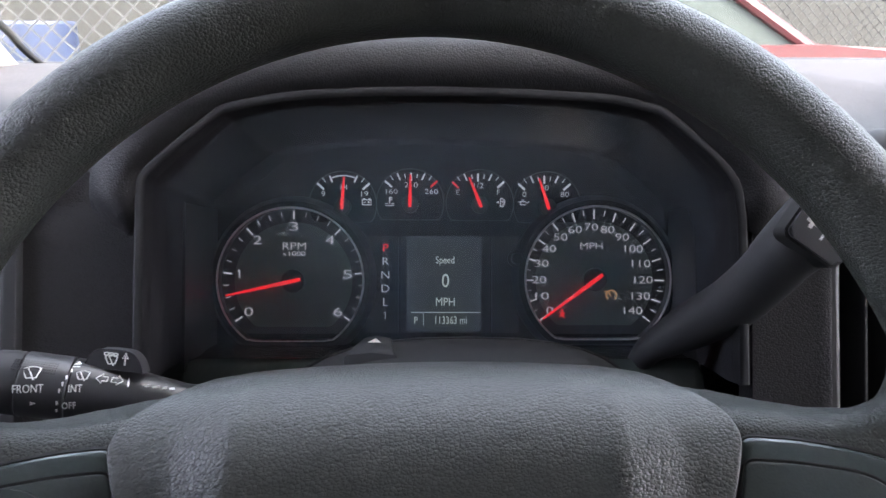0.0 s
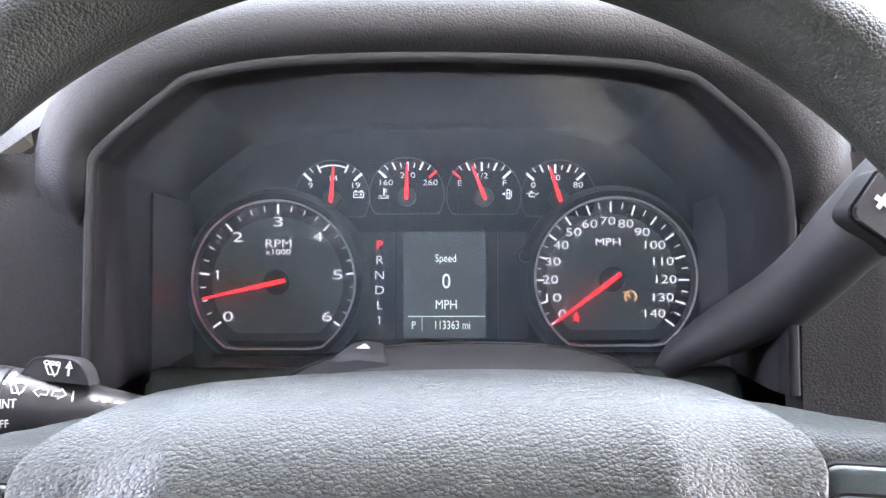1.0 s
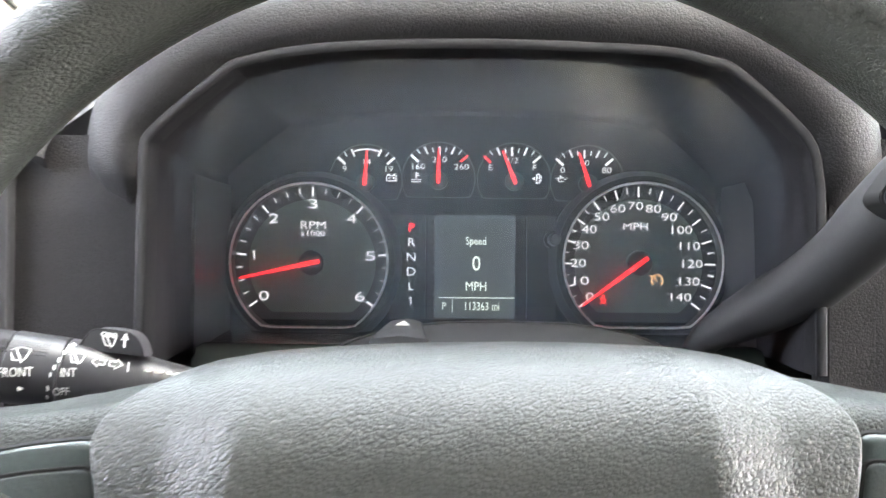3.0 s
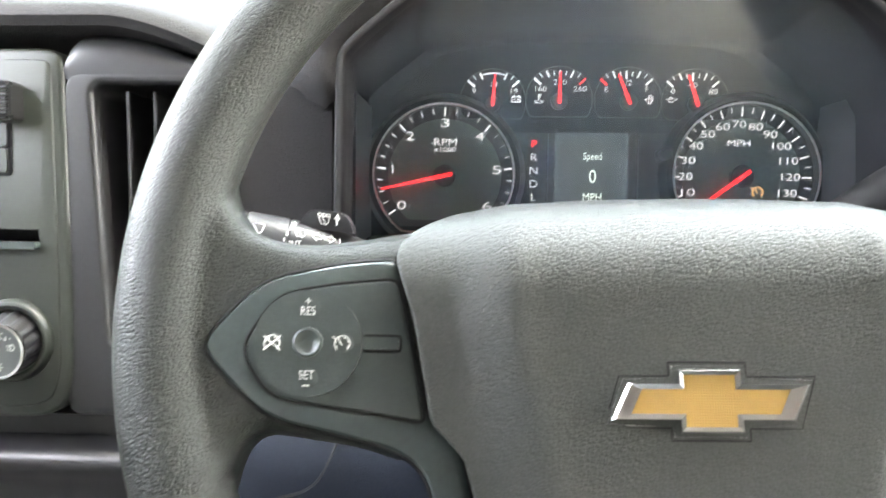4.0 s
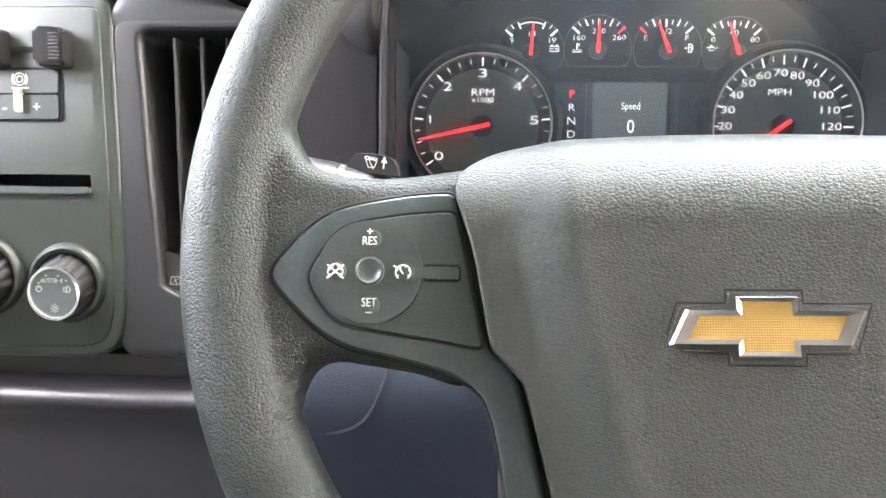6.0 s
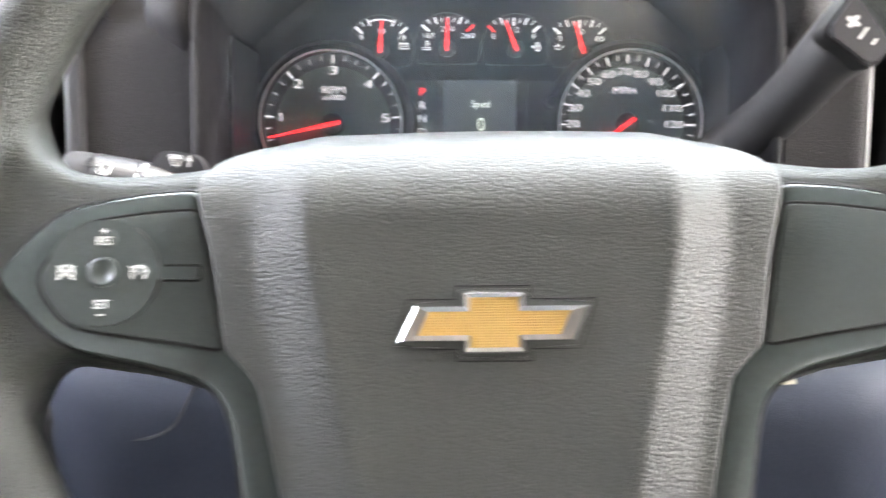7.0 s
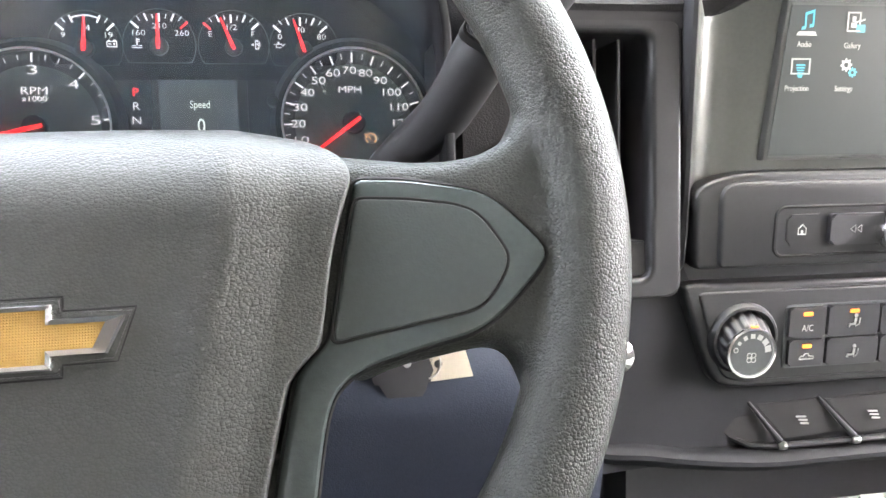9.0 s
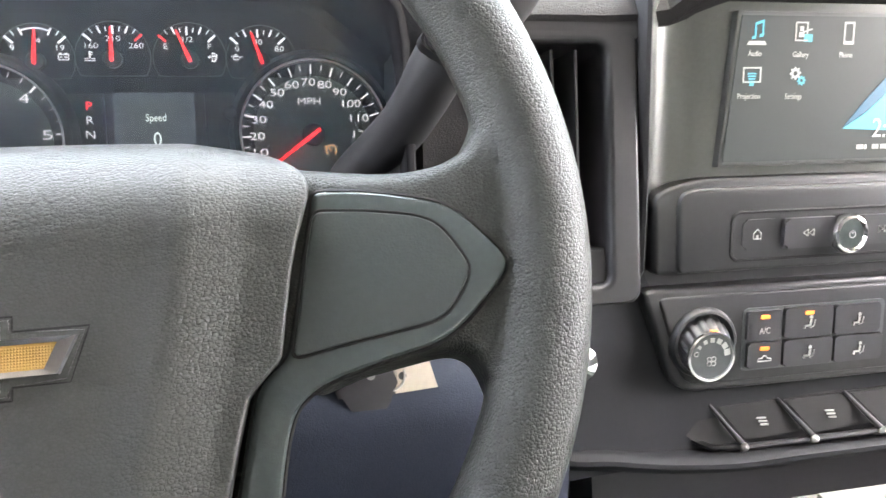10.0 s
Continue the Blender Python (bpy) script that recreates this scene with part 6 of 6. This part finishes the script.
def switch_row():
    s = thing("switch_row", "row of black dash switches with silver dividers", "switches", m=STACK)
    bm = bmesh.new()
    box(bm, 0.352, 0.010, -0.192, 0.56, 0.03, -0.158, 0.002)
    part("tray", bm, RUBBER, s)
    xs = [(0.3545, 0.3730), (0.4050, 0.4260), (0.4575, 0.4795), (0.5100, 0.5330)]
    for (a, b), (c, d) in zip(xs, xs[1:]):
        bm = bmesh.new()
        q = [(a + 0.003, -0.1645), (c - 0.001, -0.1635), (d - 0.003, -0.1865), (b + 0.004, -0.1885)]
        prism(bm, q, lambda x, z: 0.006 - 0.30 * (-0.163 - z), 0.02, 0.0012)
        w = part("switch", bm, RUBBER, s)
        cx = (a + c + b + d) / 4
        bm = bmesh.new()
        for k in range(3):
            sweep(bm, [(cx - 0.004 + 0.0018 * k, -0.0006, -0.1735 - 0.0025 * k), (cx + 0.003 + 0.0012 * k, -0.0006, -0.1740 - 0.0025 * k)], 0.0007, 4)
        part("sign", bm, PRINT_DIM, w)
    for a, b in xs:
        bm = bmesh.new()
        sweep(bm, [(a, 0.006, -0.1640), ((a + b) / 2, -0.0005, -0.1765), (b - 0.001, -0.0060, -0.1875)], [0.0012, 0.0016, 0.0022], 10)
        d = part("divider", bm, DARK, s)
        bm = bmesh.new()
        lathe(bm, [(0.0016, -0.007), (0.0024, -0.002), (0.0028, 0.0), (0.0028, 0.003), (0.0012, 0.0052)], pose(b, -0.006, -0.1905, 60, 0, 0), 14)
        part("tip", bm, SILVER, d)
    bm = bmesh.new()
    prism(bm, soften([(0.3270, -0.1745), (0.3330, -0.1670), (0.3440, -0.1642), (0.3550, -0.1638), (0.3640, -0.1760), (0.3725, -0.1878), (0.3620, -0.1905), (0.3480, -0.1895), (0.3370, -0.1825)], 0.003), lambda x, z: 0.008 - 0.38 * (-0.163 - z), 0.03, 0.0016)
    part("blank_cover", bm, RUBBER, s)
    bm = bmesh.new()
    sweep(bm, [(0.340, 0.004, -0.1850), (0.352, -0.004, -0.1895), (0.372, -0.005, -0.1910), (0.45, -0.005, -0.1905), (0.56, -0.005, -0.1895)], 0.0022, 8)
    part("front_rail", bm, HARD, s)


centre_stack()
touch_screen()
radio_bar()
climate()
switch_row()


# ---- the cab round the camera; plumb coordinates ----
def slab(name, boxes, material, label, category="", kind="structure"):
    bm = bmesh.new()
    for q in boxes:
        box(bm, *q, 0.006)
    return piece(name, bm, material, label, category, kind=kind, m=Matrix())


slab("floor", [(-0.62, -1.7, 0.62, 1.32, 0.9, 0.70)], CARPET, "dark vinyl cab floor", "floor")
# unseen roof; the second box is a header added to cut windscreen light
slab("ceiling", [(-0.62, -1.7, 2.02, 1.32, 0.30, 2.08), (-0.62, 0.28, 1.99, 1.32, 0.37, 2.07)], LINING, "unseen pale cloth roof lining with a light-cutting header", "ceiling")
# unseen rear wall; its opening and tinted pane are added as fill light
slab("wall_rear", [(-0.62, -1.76, 0.62, 1.32, -1.70, 1.50), (-0.62, -1.76, 1.92, 1.32, -1.70, 2.08), (-0.62, -1.76, 1.50, -0.35, -1.70, 1.92), (1.05, -1.76, 1.50, 1.32, -1.70, 1.92)], TRIMDARK, "unseen grey rear cab wall, opened for fill light", "wall")
slab("window_4", [(-0.34, -1.734, 1.51, 1.04, -1.726, 1.91)], PRIVACY, "unseen dark tinted rear glass that sets the fill light", "window")
# unseen sides; the blank between the windows differs left and right to shape light
SILL, HEAD = 1.55, 1.96
for s, x0, x1 in ((-1, -0.68, -0.62), (1, 1.32, 1.38)):
    slab("door_1" if s < 0 else "door_2", [(x0, -1.76, 0.62, x1, 1.05, SILL), (x0, -1.76, HEAD, x1, 0.45, 2.08), (x0, -0.75, SILL, x1, 0.07 if s < 0 else -0.26, HEAD), (x0, -1.76, SILL, x1, -1.30, HEAD)], TRIMDARK, "unseen grey cab side, openings sized to balance the light", "door")
    slab("window_2" if s < 0 else "window_3", [(x0 + 0.026, -1.29, SILL + 0.01, x0 + 0.034, -0.76, HEAD - 0.01)], PRIVACY, "unseen dark tinted rear side glass, added for fill light", "window")
# windscreen pillars, lower frame and glass
for s, x in ((-1, -0.60), (1, 1.30)):
    bm = bmesh.new()
    loft(bm, [[(x + dx, y + dy, z) for dx, dy in ((-0.12, -0.16), (0.05, -0.04), (0.05, 0.05), (-0.12, 0.05))] for y, z in ((1.12, 1.40), (0.72, 1.72), (0.31, 2.05))], caps=True)
    piece("pillar_1" if s < 0 else "pillar_2", bm, PILLAR, "pale lined windscreen pillar", "pillar", kind="structure", m=Matrix())
slab("wall_front", [(-0.68, 1.05, 0.62, 1.38, 1.10, 1.50)], DARK, "dark bulkhead ahead of the dash", "wall")
bm = bmesh.new()
loft(bm, [[(-0.62, y, z), (1.32, y, z), (1.32, y + 0.004, z + 0.004), (-0.62, y + 0.004, z + 0.004)] for y, z in ((1.09, 1.49), (0.31, 2.05))], caps=True)
ws = piece("window_1", bm, GLASS, "clear raked windscreen glass", "windscreen", kind="structure", m=Matrix())
ws.visible_shadow = False
bm = bmesh.new()
sweep(bm, curve([(-0.542, 0.42, 2.02), (-0.545, 0.70, 1.80), (-0.546, 0.93, 1.612), (-0.546, 0.975, 1.580), (-0.544, 1.010, 1.553), (-0.534, 1.036, 1.533), (-0.505, 1.045, 1.524), (-0.40, 1.046, 1.522), (0.30, 1.046, 1.522), (0.50, 1.040, 1.529), (0.60, 1.030, 1.538), (1.25, 1.030, 1.538)], 6, closed=False), 0.0045, 8)
piece("trim", bm, RUBBER, "black rubber windscreen seal", "seal", kind="structure", m=Matrix())


def seat(x):
    st = thing("seat", "dark grey cloth cab seat", "seat", group="cab seats", m=pose(x, 0, 0))
    bm = bmesh.new()
    box(bm, -0.25, -0.62, 0.92, 0.25, -0.12, 1.10, 0.05, 4)
    part("cushion", bm, CLOTH, st)
    bm = bmesh.new()
    box(bm, -0.25, -0.85, 1.02, 0.25, -0.66, 1.70, 0.06, 4)
    part("backrest", bm, CLOTH, st)
    bm = bmesh.new()
    box(bm, -0.20, -0.60, 0.70, 0.20, -0.20, 0.93, 0.02)
    part("base", bm, DARK, st)
    return st


seat(0.0)
seat(1.02)
bm = bmesh.new()
box(bm, 0.385, -0.35, 0.70, 0.70, 0.299, 1.233, 0.02, 4)
piece("centre_console", bm, BEIGE, "pale grey low centre console on the cab floor", "console", m=Matrix())

# ---- outside ----
bm = bmesh.new()
bmesh.ops.create_grid(bm, x_segments=2, y_segments=2, size=400)
piece("ground", bm, GRAVEL, "pale gravel yard", "ground", kind="structure", m=Matrix())


def bonnet():
    v = thing("truck_bonnet", "white bonnet of the pickup ahead of the windscreen", "bonnet", m=Matrix())
    bm = bmesh.new()
    secs = []
    for y, z in ((1.10, 1.44), (1.18, 1.465), (1.35, 1.455), (1.7, 1.42), (2.0, 1.36), (2.12, 1.25), (2.14, 0.9)):
        secs.append([(x, y, z - 0.05 * abs((x - 0.35) / 1.0) ** 3) for x in [-0.65 + 2.0 * k / 16 for k in range(17)]])
    loft(bm, secs, closed=False)
    part("panel", bm, WHITE_PAINT, v)
    bm = bmesh.new()
    box(bm, -0.66, 1.10, 0.5, -0.62, 2.12, 1.38, 0.01)
    box(bm, 1.32, 1.10, 0.5, 1.36, 2.12, 1.38, 0.01)
    part("wing", bm, WHITE_PAINT, v)


def chain_fence(y, x0, x1, z1, cell):
    f = thing("chain_link_fence", "galvanised chain-link fence with steel posts", "fence", m=Matrix())
    bm = bmesh.new()
    n = int((x1 - x0) / cell)
    rows = int(z1 / (cell / 2))
    w = 0.0065
    for k in range(n):
        for s in (1, -1):
            x = x0 + k * cell
            pts = [(x + cell / 2 * (j % 2) * s, y + 0.003 * s * (1 if j % 2 else -1), j * cell / 2 + 0.02) for j in range(rows)]
            sides = [[(px + dx, py + dy, pz) for px, py, pz in pts] for dx, dy in ((-w, 0), (0, -w), (w, 0), (0, w))]
            loft(bm, [[c[j] for c in sides] for j in range(rows)])
    part("wire_mesh", bm, STEEL, f, sharp=0)
    for k in range(int((x1 - x0) / 2.4) + 1):
        bm = bmesh.new()
        sweep(bm, [(x0 + 2.4 * k, y + 0.04, 0), (x0 + 2.4 * k, y + 0.04, z1 + 0.05)], 0.03, 14)
        part("post", bm, STEEL, f)
    bm = bmesh.new()
    sweep(bm, [(x0, y + 0.03, z1), (x1, y + 0.03, z1)], 0.02, 12)
    part("top_rail", bm, STEEL, f)


def red_car():
    c = thing("red_car", "red pickup car parked by the fence", "car", m=pose(1.50, 5.0, 0))
    bm = bmesh.new()
    half = 0.85
    prof = [(-2.2, 0.45), (-2.25, 0.90), (-2.1, 1.38), (-1.0, 1.45), (0.6, 1.48), (2.1, 1.40), (2.2, 1.1), (2.15, 0.45)]
    loft(bm, [[(x, s * half * k, z if k == 1 else z) for x, z in prof] for s, k in ((-1, 1), (1, 1))], caps=True)
    bmesh.ops.bevel(bm, geom=list(bm.edges), offset=0.06, segments=3, affect="EDGES", clamp_overlap=True)
    part("body", bm, RED_PAINT, c)
    bm = bmesh.new()
    loft(bm, [[(-1.85, -0.72, 1.46), (0.55, -0.72, 1.46), (0.55, 0.72, 1.46), (-1.85, 0.72, 1.46)], [(-1.65, -0.6, 1.90), (-0.1, -0.6, 1.90), (-0.1, 0.6, 1.90), (-1.65, 0.6, 1.90)]], caps=True)
    part("cabin_glass", bm, mat("car_glass", (0.032, 0.039, 0.036), 0.6, vary=0.05, spec=0.1), c, "pale green tinted glass")
    bm = bmesh.new()
    for s in (-1, 1):
        for a, b in (((-1.86, 1.46), (-1.66, 1.91)), ((0.56, 1.46), (-0.09, 1.91)), ((-0.9, 1.46), (-0.9, 1.91))):
            sweep(bm, [(a[0], s * 0.73, a[1]), (b[0], s * 0.61, b[1])], 0.035, 8)
        sweep(bm, [(-1.66, s * 0.6, 1.91), (-0.09, s * 0.6, 1.91)], 0.04, 8)
    box(bm, -1.66, -0.6, 1.89, -0.09, 0.6, 1.93, 0.015)
    part("roof", bm, RED_PAINT, c)
    for x in (-1.4, 1.35):
        for s in (-1, 1):
            bm = bmesh.new()
            lathe(bm, [(0.24, -0.1), (0.38, -0.1), (0.39, 0.0), (0.38, 0.1), (0.24, 0.1)], pose(x, s * 0.76, 0.39, 90, 0, 0), 28)
            w = part("wheel", bm, RUBBER, c)
            bm = bmesh.new()
            lathe(bm, [(0.245, -0.08), (0.245, 0.08)], pose(x, s * 0.76, 0.39, 90, 0, 0), 24)
            part("rim", bm, SILVER, w)


def blue_drum(x, y):
    bm = bmesh.new()
    lathe(bm, [(0.28, 0), (0.29, 0.02), (0.29, 0.60), (0.30, 0.61), (0.29, 0.62), (0.29, 1.20), (0.30, 1.21), (0.29, 1.22), (0.29, 1.56), (0.27, 1.58)], pose(x, y, 0), 36)
    return piece("blue_drum", bm, BLUE_PAINT, "tall blue drum behind the fence", "drum", group="drums", m=Matrix())


bonnet()
chain_fence(3.0, -5.3, -0.95, 2.6, 0.081)
chain_fence(6.3, -0.9, 7.6, 2.6, 0.081)
blue_drum(-3.1, 6.0)
blue_drum(-2.35, 7.1)
red_car()
bm = bmesh.new()
box(bm, -9.0, 9.0, 0, 11.0, 9.4, 5.0, 0.02)
piece("yard_wall", bm, TAN, "grey-brown clad building wall beyond the fence", "wall", m=Matrix())
